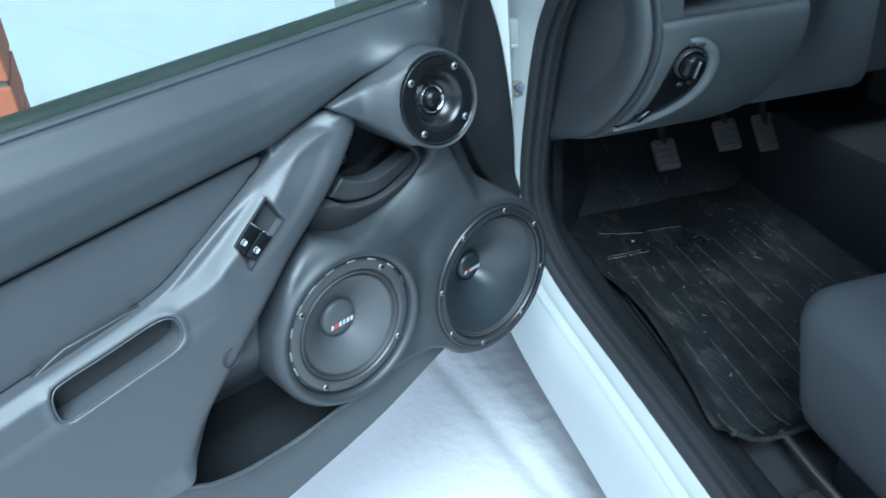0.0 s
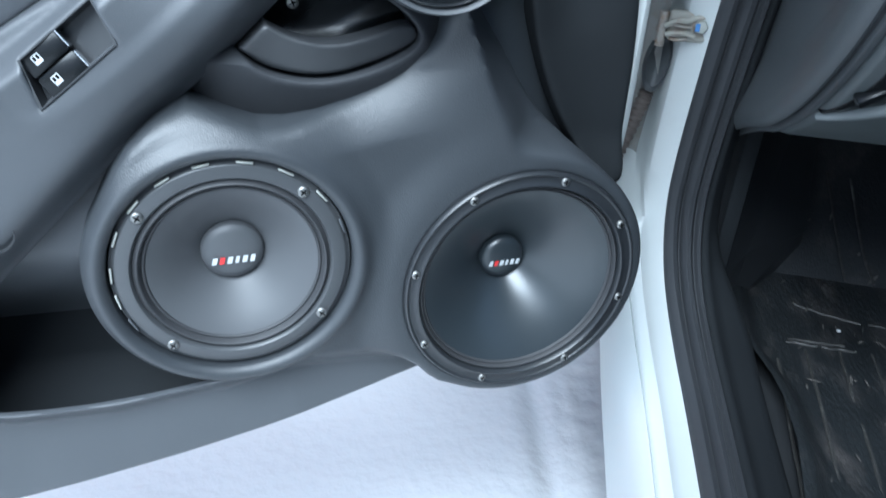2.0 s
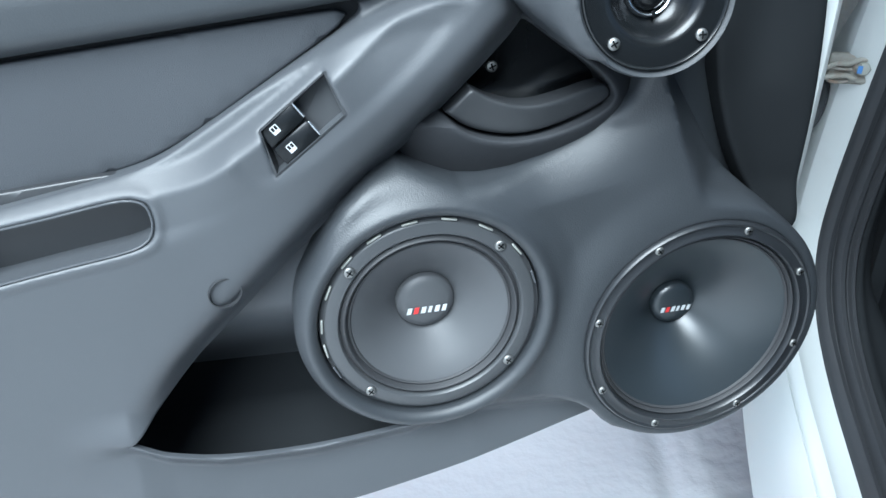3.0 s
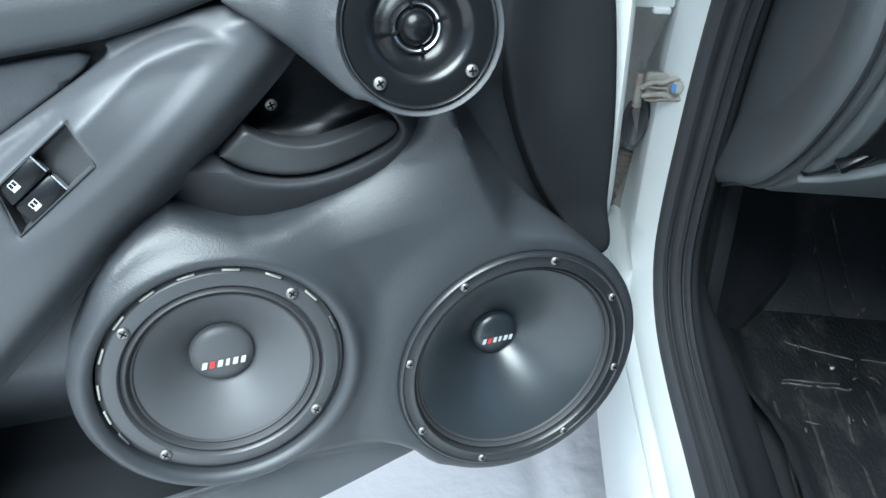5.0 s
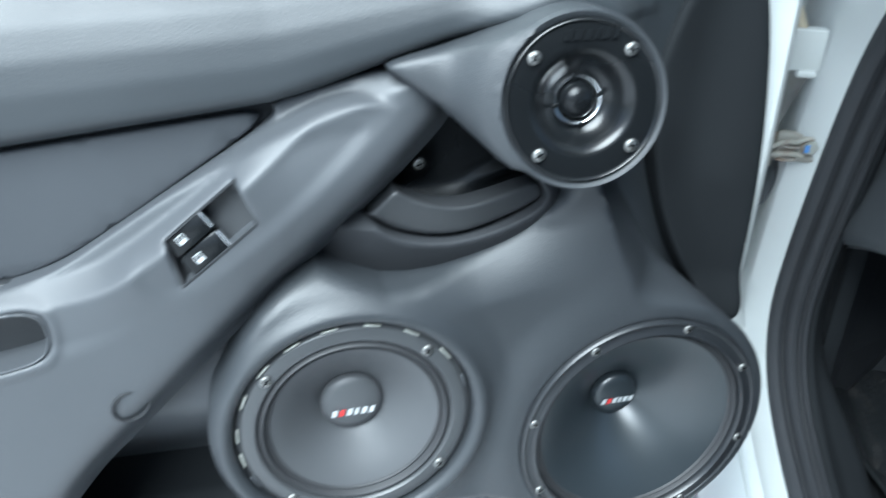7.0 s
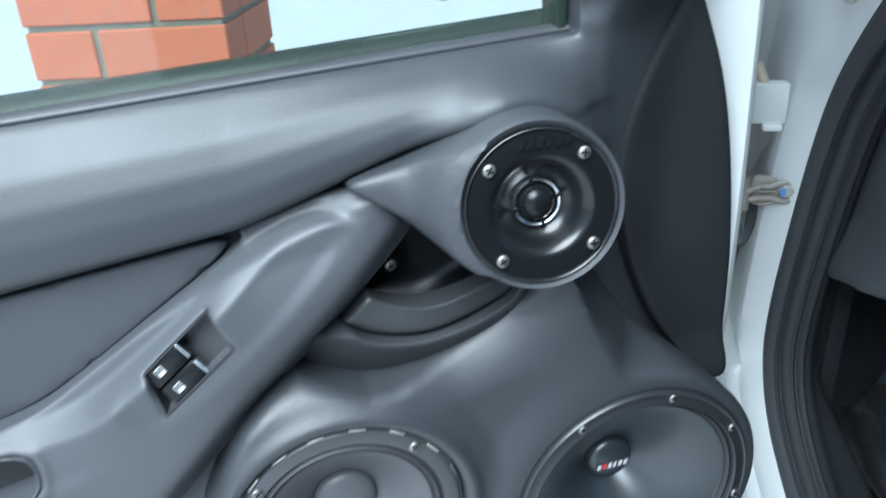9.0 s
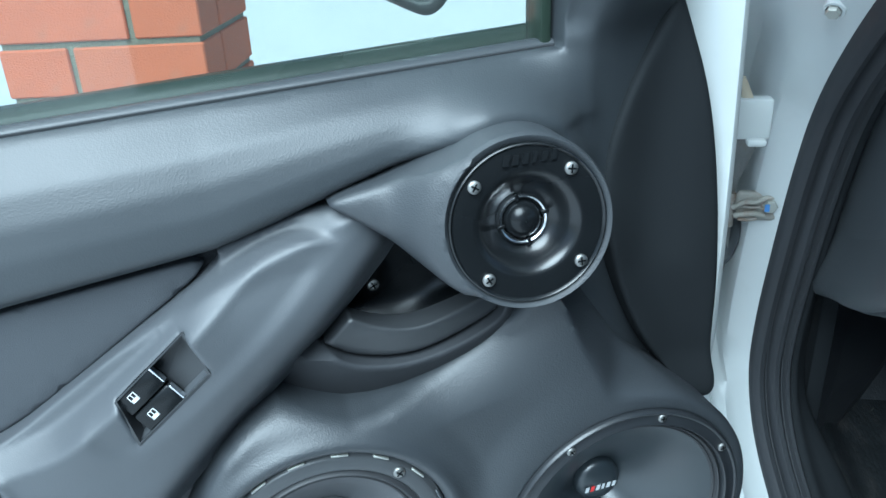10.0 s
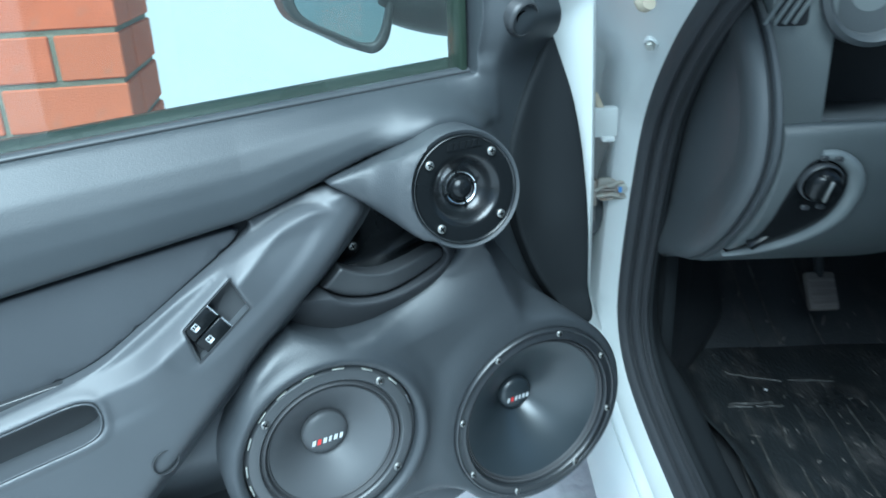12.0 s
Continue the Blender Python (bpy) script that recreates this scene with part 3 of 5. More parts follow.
relief("tweeter_pod", tail, tweeter_height, 0.045, LEATHER, door, holes=[ring(*TC, 0.0475)], grid=0.004, edge=0.004, label="small leatherette pod round the horn tweeter")

# dark panel by the hinge
wing_outline = smooth_loop([(0.048, 0.905), (0.048, 0.905), *[(x - 0.005, z) for x, z in wing_left[1:]], (0.064, 0.590), (0.088, 0.571), (0.098, 0.566), (0.106, 0.576),
                            (0.099, 0.615), (0.095, 0.690), (0.087, 0.762), (0.074, 0.831), (0.055, 0.888)], 2)


def wing_height(x, z):
    mid = np.interp(z, [0.57, 0.62, 0.70, 0.78, 0.84, 0.92], [0.095, 0.070, 0.035, 0.035, 0.038, 0.045])
    return 0.040 + 0.010 * np.exp(-((x - mid) / 0.03) ** 2) - 0.010 * step01(0.62, 0.57, z)


relief("hinge_side_panel", wing_outline, wing_height, 0.075, CARPET, door, grid=0.006, edge=0.005, label="matte black flocked panel at the door's hinge edge")

# inside handle: bezel, bowl, lever and fixing screw
bezel_outline = smooth_loop([(-0.262, 0.672), (-0.236, 0.698), (-0.200, 0.733), (-0.163, 0.770), (-0.150, 0.775), (-0.110, 0.74), (-0.075, 0.728), (-0.070, 0.705), (-0.085, 0.69), (-0.12, 0.660), (-0.165, 0.636), (-0.21, 0.626), (-0.245, 0.640)], 2)
bowl_outline = smooth_loop([(-0.224, 0.6955), (-0.224, 0.6955), (-0.200, 0.719), (-0.164, 0.757), (-0.158, 0.757), (-0.130, 0.737), (-0.098, 0.716), (-0.092, 0.699), (-0.122, 0.682), (-0.164, 0.672), (-0.203, 0.678)], 2)
# bezel in a darker material: the groove's shade is put into its colour
relief("handle_bezel", bezel_outline, lambda x, z: 0.020 + 0.10 * np.maximum(z - 0.70, 0) + np.clip(0.62 * (far_from(np.c_[x, z], bowl_outline) - 0.003), 0, 0.026) + 0.020 * step01(0.014, 0.006, far_from(np.c_[x, z], low_curve, closed=False)) * step01(0.685, 0.70, z), 0.062, RUBBER, door, holes=[bowl_outline], grid=0.0035, edge=0.003, hole_edge=0.0018, label="trim band round the inside handle, groove shade put into its dark colour")
relief("handle_bowl", smooth_loop([(-0.24, 0.66), (-0.23, 0.72), (-0.17, 0.78), (-0.08, 0.74), (-0.075, 0.68), (-0.15, 0.65)], 1),
       lambda x, z: 0.064 - 0.024 * step01(0.705, 0.670, z) - 0.005 * np.exp(-((z - 0.705 - 0.35 * (x + 0.13)) / 0.007) ** 2) * step01(-0.17, -0.12, x) - 0.012 * np.exp(-((x + 0.181) / 0.010) ** 2 - ((z - 0.722) / 0.010) ** 2), 0.075, HORN, door, grid=0.003, edge=0.002, label="glossy black bowl behind the door handle")
lever_outline = smooth_loop([(-0.221, 0.6955), (-0.221, 0.6955), (-0.203, 0.7135), (-0.203, 0.7135), (-0.186, 0.704), (-0.160, 0.698), (-0.130, 0.7045), (-0.103, 0.7135), (-0.095, 0.709), (-0.095, 0.6995), (-0.124, 0.6855), (-0.164, 0.6755), (-0.202, 0.681)], 2)
relief("door_handle", lever_outline, lambda x, z: 0.027 + 0.20 * np.maximum(0.70 - z, 0) - 0.006 * np.exp(-((x + 0.16) / 0.04) ** 2), 0.044, SATIN, door, grid=0.004, edge=0.003, label="satin black inside door lever")


def screw(parent, x, y, z, r=0.0042, spin=0.0, lean=None, name="screw"):
    segs = 20
    prof = [(r, 0.0), (r, -0.0009), (r * 0.85, -0.0017), (r * 0.45, -0.0021), (0.0003, -0.0022)]
    verts, faces, mats = [], [], []
    for q, h in prof:
        verts += [(q * math.cos(2 * math.pi * k / segs), h, q * math.sin(2 * math.pi * k / segs)) for k in range(segs)]
    for i in range(len(prof) - 1):
        for k in range(segs):
            a, b = i * segs + k, i * segs + (k + 1) % segs
            faces.append((a, b, b + segs, a + segs))
    mats = [0] * len(faces)
    for turn in (spin, spin + math.pi / 2):
        c, s, n = math.cos(turn), math.sin(turn), len(verts)
        for u, v in ((-0.62, -0.13), (0.62, -0.13), (0.62, 0.13), (-0.62, 0.13)):
            verts.append((r * (u * c - v * s), -0.00236, r * (u * s + v * c)))
        faces.append((n, n + 1, n + 2, n + 3))
        mats.append(1)
    m = lean if lean is not None else Matrix.Identity(3)
    ob = mesh_part(name, [m @ Vector(v) + Vector((x, y, z)) for v in verts], faces, STEEL, parent)
    ob.data.materials.append(GLOSS)
    ob.data.polygons.foreach_set("material_index", mats)
    return ob


screw(door, -0.181, 0.052, 0.722, r=0.0045, spin=0.4)

# mirror adjuster stub in the sail corner
lathe("adjuster_collar", [(0.0185, 0.030), (0.0185, 0.006), (0.0172, 0.002), (0.0155, 0.001), (0.0140, 0.003), (0.0130, 0.010), (0.0126, 0.016), (0.0003, 0.017)], SATIN, door, at=(-0.004, 0.018, 0.921), segs=40, turn=Euler((0.35, 0, 0.25)).to_matrix(), label="round collar of the mirror adjuster")
lathe("adjuster_knob", [(0.0095, 0.018), (0.0092, 0.006), (0.0080, 0.003), (0.0055, 0.004), (0.003, 0.0055), (0.0003, 0.006)], GLOSS, door, at=(-0.004, 0.019, 0.921), segs=32, turn=Euler((0.35, 0, 0.25)).to_matrix(), label="cupped black adjuster knob")

# window switches in a sunken plate on the armrest
A, B, C, D = (Vector((x, float(panel_height(np.array([x]), np.array([z]))[0]), z)) for x, z in plate)
mid = (A + B + C + D) / 4
ax = ((A + B) - (C + D)).normalized()
ay = ((A + D) - (B + C))
ay = (ay - ay.dot(ax) * ax).normalized()
an = ay.cross(ax) if ay.cross(ax).y < 0 else ax.cross(ay)
SW = Matrix((ax, ay, an)).transposed().to_4x4()
SW.translation = mid
switch = thing("window_switch", "black twin window switch with white symbols set in the armrest", "window switch", SW)
fv, ff = [], []
corners = [SW.inverted() @ q for q in (C, B, A, D)]
for grow, depth in ((1.03, -0.010), (1.03, 0.0010), (0.97, 0.0010), (0.93, -0.0115)):
    fv += [(q.x * grow, q.y * grow, q.z + depth) for q in corners]
for k in range(3):
    for i in range(4):
        a, b = k * 4 + i, k * 4 + (i + 1) % 4
        ff.append((a, b, b + 4, a + 4))
ff.append((12, 13, 14, 15))
mesh_part("switch_frame", fv, ff, SATIN, switch, smooth=False)
for n, v0 in enumerate((0.0006, -0.0150)):
    bm = box_bm(-0.0260, 0.004, v0, v0 + 0.0148, -0.0115, -0.0005, 0.0018)
    for v in bm.verts:
        if v.co.x > -0.002 and v.co.z > -0.006:
            v.co.z += 0.0010
    button = part("button", bm, GLOSS, switch)
    # chrome sliver paints the glint on the button's glossy end
    part("rocker_glint", box_bm(0.0040, 0.0052, v0 + 0.0014, v0 + 0.0134, -0.0050, 0.0013, 0.0003, 1), CHROME, button, "bright strip for the glint on the glossy rocker end")
    bm = bmesh.new()
    cx, cy = -0.0155, v0 + 0.0078
    for u0, u1, w0, w1 in ((-0.0030, -0.0024, -0.003, 0.0026), (0.0020, 0.0026, -0.003, 0.0030), (-0.0030, 0.0026, -0.003, -0.0006), (-0.0026, 0.0022, 0.0024, 0.0030), (-0.0005, 0.0001, -0.0006, 0.0024)):
        bm.faces.new([bm.verts.new((cx + a, cy + b, 0.00015)) for a, b in ((u0, w0), (u1, w0), (u1, w1), (u0, w1))])
    part("symbol", bm, WHITE, button, "white window symbol", smooth=False)

# glass, rubbers and frame of the window


def strip(name, prof, mat, label, x0=-1.0, x1=-0.043):
    verts, faces = [], []
    for x in (x0, x1):
        verts += [(x, y, float(BELT(x)) + z) for y, z in prof]
    k = len(prof)
    for j in range(k):
        a, b = j, (j + 1) % k
        faces.append((a, b, b + k, a + k))
    faces += [tuple(range(k))[::-1], tuple(range(k, 2 * k))]
    return mesh_part(name, verts, faces, mat, door, label, sharp=60)


strip("belt_crease", [(0.0568, -0.010), (0.0568, 0.0012), (0.0585, 0.0014), (0.0589, -0.010)], BLACK, "thin black gap along the belt roll")
strip("inner_window_rubber", [(0.0592, -0.010), (0.0592, 0.0010), (0.0605, 0.0032), (0.064, 0.0046), (0.070, 0.0048), (0.075, 0.003), (0.075, -0.010)], VINYL, "inner grey-black flap along the window")
strip("outer_window_rubber", [(0.086, -0.02), (0.086, 0.000), (0.094, 0.009), (0.102, 0.010), (0.108, 0.004), (0.110, -0.02)], GREEN_SHEEN_RUBBER, "outer black rubber along the window, green reflection in its colour")
pane = mesh_part("window_pane", [(-1.0, 0.079, 0.78), (-0.050, 0.079, 0.86), (-0.050, 0.072, 1.30), (-1.0, 0.060, 1.34), (-1.0, 0.083, 0.78), (-0.050, 0.083, 0.86), (-0.050, 0.076, 1.30), (-1.0, 0.064, 1.34)],
                 [(0, 1, 2, 3), (7, 6, 5, 4), (1, 5, 6, 2), (0, 3, 7, 4)], GLASS, door, "clear greenish door window", smooth=False)
pane.visible_shadow = False
part("window_post", box_bm(-0.0525, -0.0445, 0.060, 0.088, 0.868, 1.12, 0.002), GREEN_SHEEN_RUBBER, door, "black window post at the mirror corner")

# painted shell behind the trim
shell_outline = smooth_loop([(-1.02, 0.37), (-1.02, 0.37), (-1.02, 0.80), (-1.02, 0.80), (-0.30, 0.850), (-0.04, 0.860), (-0.010, 0.90), (-0.010, 1.06), (0.095, 1.06), (0.095, 1.06), (0.102, 0.975), (0.106, 0.905), (0.108, 0.827), (0.110, 0.740), (0.110, 0.660), (0.110, 0.610), (0.104, 0.56), (0.07, 0.47), (0.0, 0.45), (-0.10, 0.47), (-0.3, 0.43), (-0.6, 0.38)], 2)
relief("painted_shell", shell_outline, lambda x, z: 0.051 + 0.022 * step01(0.098, 0.080, x) * step01(0.955, 0.915, z) + 0.046 * step01(0.03, -0.005, x), 0.135, PAINT, door, holes=[np.array([(-0.95, 0.5), (-0.95, 0.76), (-0.10, 0.80), (-0.02, 0.70), (-0.02, 0.52), (-0.3, 0.47)])], grid=0.02, edge=0.008, label="white painted sheet-metal shell of the door")
mesh_part("outer_skin", [(-1.02, 0.137, 0.42), (0.09, 0.137, 0.47), (0.118, 0.132, 0.62), (0.10, 0.132, 0.83), (0.04, 0.132, 0.862), (-1.02, 0.137, 0.80), (-1.02, 0.142, 0.42), (0.09, 0.142, 0.47), (0.118, 0.137, 0.62), (0.10, 0.137, 0.83), (0.04, 0.137, 0.862), (-1.02, 0.142, 0.80)],
          [(0, 1, 2, 3, 4, 5), (11, 10, 9, 8, 7, 6), (0, 6, 7, 1), (1, 7, 8, 2), (2, 8, 9, 3), (3, 9, 10, 4), (4, 10, 11, 5), (5, 11, 6, 0)], PAINT, door, "white outer door skin", smooth=False)


# ---------------------------------------------------------------- loudspeakers
def wordmark(parent, x, y, z, width, turn=None, tilt=0.0, mats=(WHITE, RED), height=None, lift=0.0004):
    """A badge reduced to plain bars."""
    h = height or width * 0.17
    rot = Matrix.Rotation(tilt, 3, "Y")
    for u, w, col in ((0.00, 0.11, 0), (0.17, 0.11, 1), (0.35, 0.11, 0), (0.53, 0.08, 0), (0.69, 0.11, 0), (0.87, 0.10, 0)):
        bm = bmesh.new()
        u0, u1 = (u - 0.5) * width, (u - 0.5 + w) * width
        q = [rot @ Vector((a, 0, b)) for a, b in ((u0, -h / 2), (u1, -h / 2), (u1 + h * 0.28, h / 2), (u0 + h * 0.28, h / 2))]
        if turn is not None:
            q = [turn @ v for v in q]
        f = [bm.verts.new(v + Vector((x, y, z))) for v in q]
        back = [bm.verts.new(v.co + Vector((0, lift, 0))) for v in f]
        bm.faces.new(f)
        for i in range(4):
            bm.faces.new((f[(i + 1) % 4], f[i], back[i], back[(i + 1) % 4]))
        part("badge_bar", bm, mats[min(col, len(mats) - 1)], parent, smooth=False)


big = thing("large_midrange_speaker", "large black midrange loudspeaker with a dark coated cone and eight screws", "loudspeaker", group="door loudspeakers")
at = (RC[0], 0, RC[1])
lathe("basket_ring", [(0.1043, 0.010), (0.1043, -0.0012), (0.1036, -0.0030), (0.1024, -0.0040), (0.1012, -0.0038), (0.1004, -0.0028), (0.0950, -0.0026), (0.0938, -0.0036), (0.0922, -0.0038), (0.0912, -0.0026), (0.0904, 0.001), (0.0900, 0.006)], RING_DARK, big, at, segs=96, label="satin black basket ring")
lathe("surround", [(0.0906, 0.004), (0.0900, 0.0022), *arc(0.0896, 0.0020, 0.0872, 0.0028, 0.0020), (0.0866, 0.0048), *arc(0.0862, 0.0042, 0.0846, 0.0050, 0.0010), (0.0838, 0.0062)], SURROUND, big, at, segs=96)
lathe("cone", [(0.0845, 0.0055), (0.082, 0.0066), (0.062, 0.0185), (0.042, 0.0330), (0.028, 0.0455), (0.0200, 0.0540)], CONE_DARK, big, at, segs=128, label="dark coated paper cone")
lathe("dust_cap", [(0.0206, 0.0545), (0.0204, 0.0490), (0.0195, 0.0466), (0.015, 0.0444), (0.008, 0.0430), (0.0003, 0.0426)], CONE_DARK, big, at, segs=48, label="domed dust cap with a small badge")
for k, a in enumerate((75, 121.7, 167.7, 210, 253, 301.6, 346.6, 31.5)):
    a = radians(a)
    screw(big, RC[0] + 0.0978 * math.cos(a), -0.0026, RC[1] + 0.0978 * math.sin(a), r=0.0038, spin=0.7 * k)
wordmark(big, RC[0], 0.0418, RC[1] - 0.003, 0.029, tilt=radians(-2))

small = thing("midrange_speaker", "black paper-cone midrange loudspeaker sunk in a raised pod ring", "loudspeaker", group="door loudspeakers")
at = (LC[0], 0, LC[1])
lathe("basket_ring", [(0.0885, 0.012), (0.0870, 0.0035), (0.0845, 0.0022), (0.0838, 0.0005), (0.082, -0.0006), (0.0735, -0.0008), (0.0722, 0.0006), (0.0712, 0.004), (0.0705, 0.008)], RING, small, at, label="satin black basket ring")
lathe("surround", [(0.0715, 0.003), *arc(0.0700, 0.002, 0.0660, 0.003, 0.0028), (0.0652, 0.0045), *arc(0.0648, 0.004, 0.0625, 0.005, 0.0010)], SURROUND, small, at)
lathe("cone", [(0.0632, 0.005), (0.061, 0.0058), (0.048, 0.0145), (0.034, 0.0245), (0.026, 0.0310), (0.0235, 0.0335)], CONE, small, at, segs=96, label="matte grey-black paper cone")
lathe("dust_cap", [(0.0240, 0.0340), (0.0238, 0.0295), (0.0225, 0.0270), (0.017, 0.0248), (0.009, 0.0234), (0.0003, 0.0230)], CONE, small, at, segs=48, label="domed dust cap with a small badge")
for a in (49, 142.7, 231, 324):
    a = radians(a)
    screw(small, LC[0] + 0.0788 * math.cos(a), -0.0006, LC[1] + 0.0788 * math.sin(a), r=0.0045, spin=a)
wordmark(small, LC[0], 0.0222, LC[1] - 0.005, 0.033, tilt=radians(-2))
for k, a in enumerate((20, 40, 62, 82, 102, 121, 139, 158, 178, 193, 208)):
    bm = box_bm(-0.0060, 0.0060, -0.0004, 0.002, -0.0008, 0.0008, 0.0004, 1)
    bmesh.ops.transform(bm, matrix=Matrix.Translation((LC[0] + 0.0852 * math.cos(radians(a)), -0.0008, LC[1] + 0.0852 * math.sin(radians(a)))) @ Matrix.Rotation(radians(90 - a), 4, "Y"), verts=bm.verts)
    part("rim_slot", bm, ZINC if 30 < a < 200 else GREY_TRIM, small, "pale slot in the basket rim")

tweeter = thing("horn_tweeter", "black horn tweeter with a domed phase plug and bright ring", "loudspeaker", group="door loudspeakers")
nrm = Vector((0.10, 1.0, -0.14)).normalized()
TT = Vector((0, 1, 0)).rotation_difference(nrm).to_matrix()
at = (TC[0], -0.028, TC[1])
lathe("horn_flange", [(0.0495, 0.010), (0.0494, -0.0006), (0.0490, -0.0020), (0.0482, -0.0024), (0.0474, -0.0018), (0.0468, -0.0008), (0.035, -0.0010), (0.0320, -0.0004), (0.0295, 0.0014), (0.0272, 0.0042), (0.0252, 0.0074), (0.0230, 0.0104), (0.0205, 0.0128), (0.0180, 0.0142), (0.0158, 0.0148), (0.0150, 0.022)], HORN, tweeter, at, turn=TT, segs=96, label="satin black horn flange")
lathe("bright_ring", [(0.0164, 0.0140), (0.0158, 0.0112), (0.0150, 0.0104), (0.0140, 0.0106), (0.0130, 0.0120), (0.0126, 0.0135)], CHROME, tweeter, at, turn=TT, label="bright ring round the phase plug")
lathe("phase_plug", [(0.0126, 0.020), (0.0124, 0.0140), (0.0105, 0.0090), (0.0075, 0.0060), (0.004, 0.0045), (0.0003, 0.0042)], GLOSS, tweeter, at, turn=TT, segs=48, label="glossy bullet-shaped phase plug")
for a in (14, 104, 194, 284):
    bm = box_bm(-0.0026, 0.0026, 0.0098, 0.0130, -0.0013, 0.0013, 0.0005, 1)
    bmesh.ops.transform(bm, matrix=Matrix.Translation(at) @ TT.to_4x4() @ Matrix.Rotation(radians(-a), 4, "Y") @ Matrix.Translation((0.0145, 0, 0)), verts=bm.verts)
    part("ring_bridge", bm, GLOSS, tweeter)
for a in (141, 49, 320, 230):
    a = radians(a)
    p = TT @ Vector((0.0415 * math.cos(a), -0.0020, 0.0415 * math.sin(a))) + Vector(at)
    screw(tweeter, *p, r=0.0042, spin=a * 1.7, lean=TT)
p = TT @ Vector((0.002, -0.0028, 0.0400)) + Vector(at)
wordmark(tweeter, *p, 0.034, turn=TT, tilt=radians(-3), mats=(HORN, HORN), height=0.006, lift=0.001)


# ---------------------------------------------------------------- the car, in its own axes: x to its right, y forwards
CAR = pose(0.21, 0.10, 0, 0, 0, -27)
body = thing("body", "white painted body at the door opening", "", CAR)
body.parent = car
seal_path = smooth_loop([(0.032, -0.62, 1.14), (0.030, -0.40, 1.062), (0.027, -0.250, 0.992), (0.025, -0.145, 0.932), (0.024, -0.062, 0.876), (0.022, 0.016, 0.797), (0.022, 0.056, 0.715), (0.022, 0.088, 0.620), (0.022, 0.114, 0.530), (0.024, 0.126, 0.450), (0.033, 0.095, 0.380), (0.050, 0.030, 0.325),
                         (0.066, -0.070, 0.290), (0.074, -0.25, 0.272), (0.066, -0.60, 0.262), (0.060, -1.10, 0.262), (0.060, -1.40, 0.265)], 3, closed=False)
seal_path = resample(seal_path, 0.012, closed=False) + np.array([[-0.007, 0, 0]])
sweep("door_seal", seal_path, [(-0.006, -0.004), (-0.006, 0.010), (-0.003, 0.0145), (0.003, 0.0165), (0.008, 0.014), (0.0105, 0.007), (0.012, 0.007), (0.0145, 0.013), (0.019, 0.0170), (0.024, 0.0155), (0.0275, 0.008), (0.029, 0.008), (0.032, 0.0125), (0.036, 0.0115), (0.040, 0.002)], RUBBER, body, "black double-lipped door seal")
sill_profile = np.array([(-0.066, -0.16), (-0.065, -0.10), (-0.063, -0.050), (-0.059, -0.022), (-0.053, -0.007), (-0.050, -0.001), (-0.0480, -0.0045), (-0.046, 0.001), (-0.042, 0.004), (-0.034, 0.006), (-0.029, 0.003), (-0.022, 0.001), (-0.004, 0.0), (0.036, 0.0)])
post_profile = np.array([(-0.125, -0.16), (-0.120, -0.10), (-0.118, -0.098), (-0.100, -0.094), (-0.080, -0.0915), (-0.075, -0.091), (-0.070, -0.090), (-0.060, -0.088), (-0.044, -0.086), (-0.037, -0.070), (-0.036, -0.024), (-0.031, -0.014), (-0.004, 0.0), (0.036, 0.0)])
pillar_profile = np.array([(-0.110, -0.20), (-0.106, -0.18), (-0.102, -0.16), (-0.096, -0.14), (-0.090, -0.125), (-0.084, -0.112), (-0.078, -0.100), (-0.072, -0.088), (-0.062, -0.070), (-0.050, -0.050), (-0.036, -0.028), (-0.022, -0.010), (-0.004, 0.0), (0.036, 0.0)])


def jamb_profile(q):
    """Sill section below, and a hollow hinge post with a keen edge between the hinges."""
    f = float(step01(0.425, 0.50, q[2]))
    g = float(step01(0.79, 0.85, q[2]))
    return (sill_profile * (1 - f) + post_profile * f) * (1 - g) + pillar_profile * g


sweep("door_jamb", seal_path, sill_profile, PAINT, body, "white painted door jamb and sill", sharp=35, across=jamb_profile)
# sheet across the hinge-post hollow; its grey holds both dirt and painted shade
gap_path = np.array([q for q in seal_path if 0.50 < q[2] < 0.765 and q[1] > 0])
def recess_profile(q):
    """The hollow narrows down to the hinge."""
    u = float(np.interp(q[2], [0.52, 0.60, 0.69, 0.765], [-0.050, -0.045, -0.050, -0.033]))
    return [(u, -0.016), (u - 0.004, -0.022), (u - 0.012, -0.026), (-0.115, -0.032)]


sweep("post_recess", gap_path, [(0, 0)] * 4, GRIME_SHADE, body, "grimy grey hollow beside the hinge post, darkened for its shade", across=recess_profile)

cover_low = np.array([(0.038, 0.001), (0.042, 0.006), (0.050, 0.005), (0.054, -0.004), (0.066, -0.008), (0.082, -0.012), (0.090, -0.016), (0.096, -0.022), (0.099, -0.032), (0.101, -0.060)])
cover_high = np.array([(0.038, 0.001), (0.042, 0.004), (0.046, 0.003), (0.049, -0.004), (0.053, -0.010), (0.057, -0.016), (0.060, -0.022), (0.062, -0.030), (0.063, -0.040), (0.064, -0.060)])


def cover_profile(q):
    """Wide along the sill, a narrow lip up the post."""
    f = float(step01(0.33, 0.44, q[2]))
    return cover_low * (1 - f) + cover_high * f


sweep("sill_cover", seal_path, cover_low, CARPET, body, "black plastic sill and kick panel cover", sharp=60, across=cover_profile)


def slab(name, x0, x1, y0, y1, z0, z1, mat, parent, label="", bevel=0.004):
    return part(name, box_bm(x0, x1, y0, y1, z0, z1, bevel), mat, parent, label)


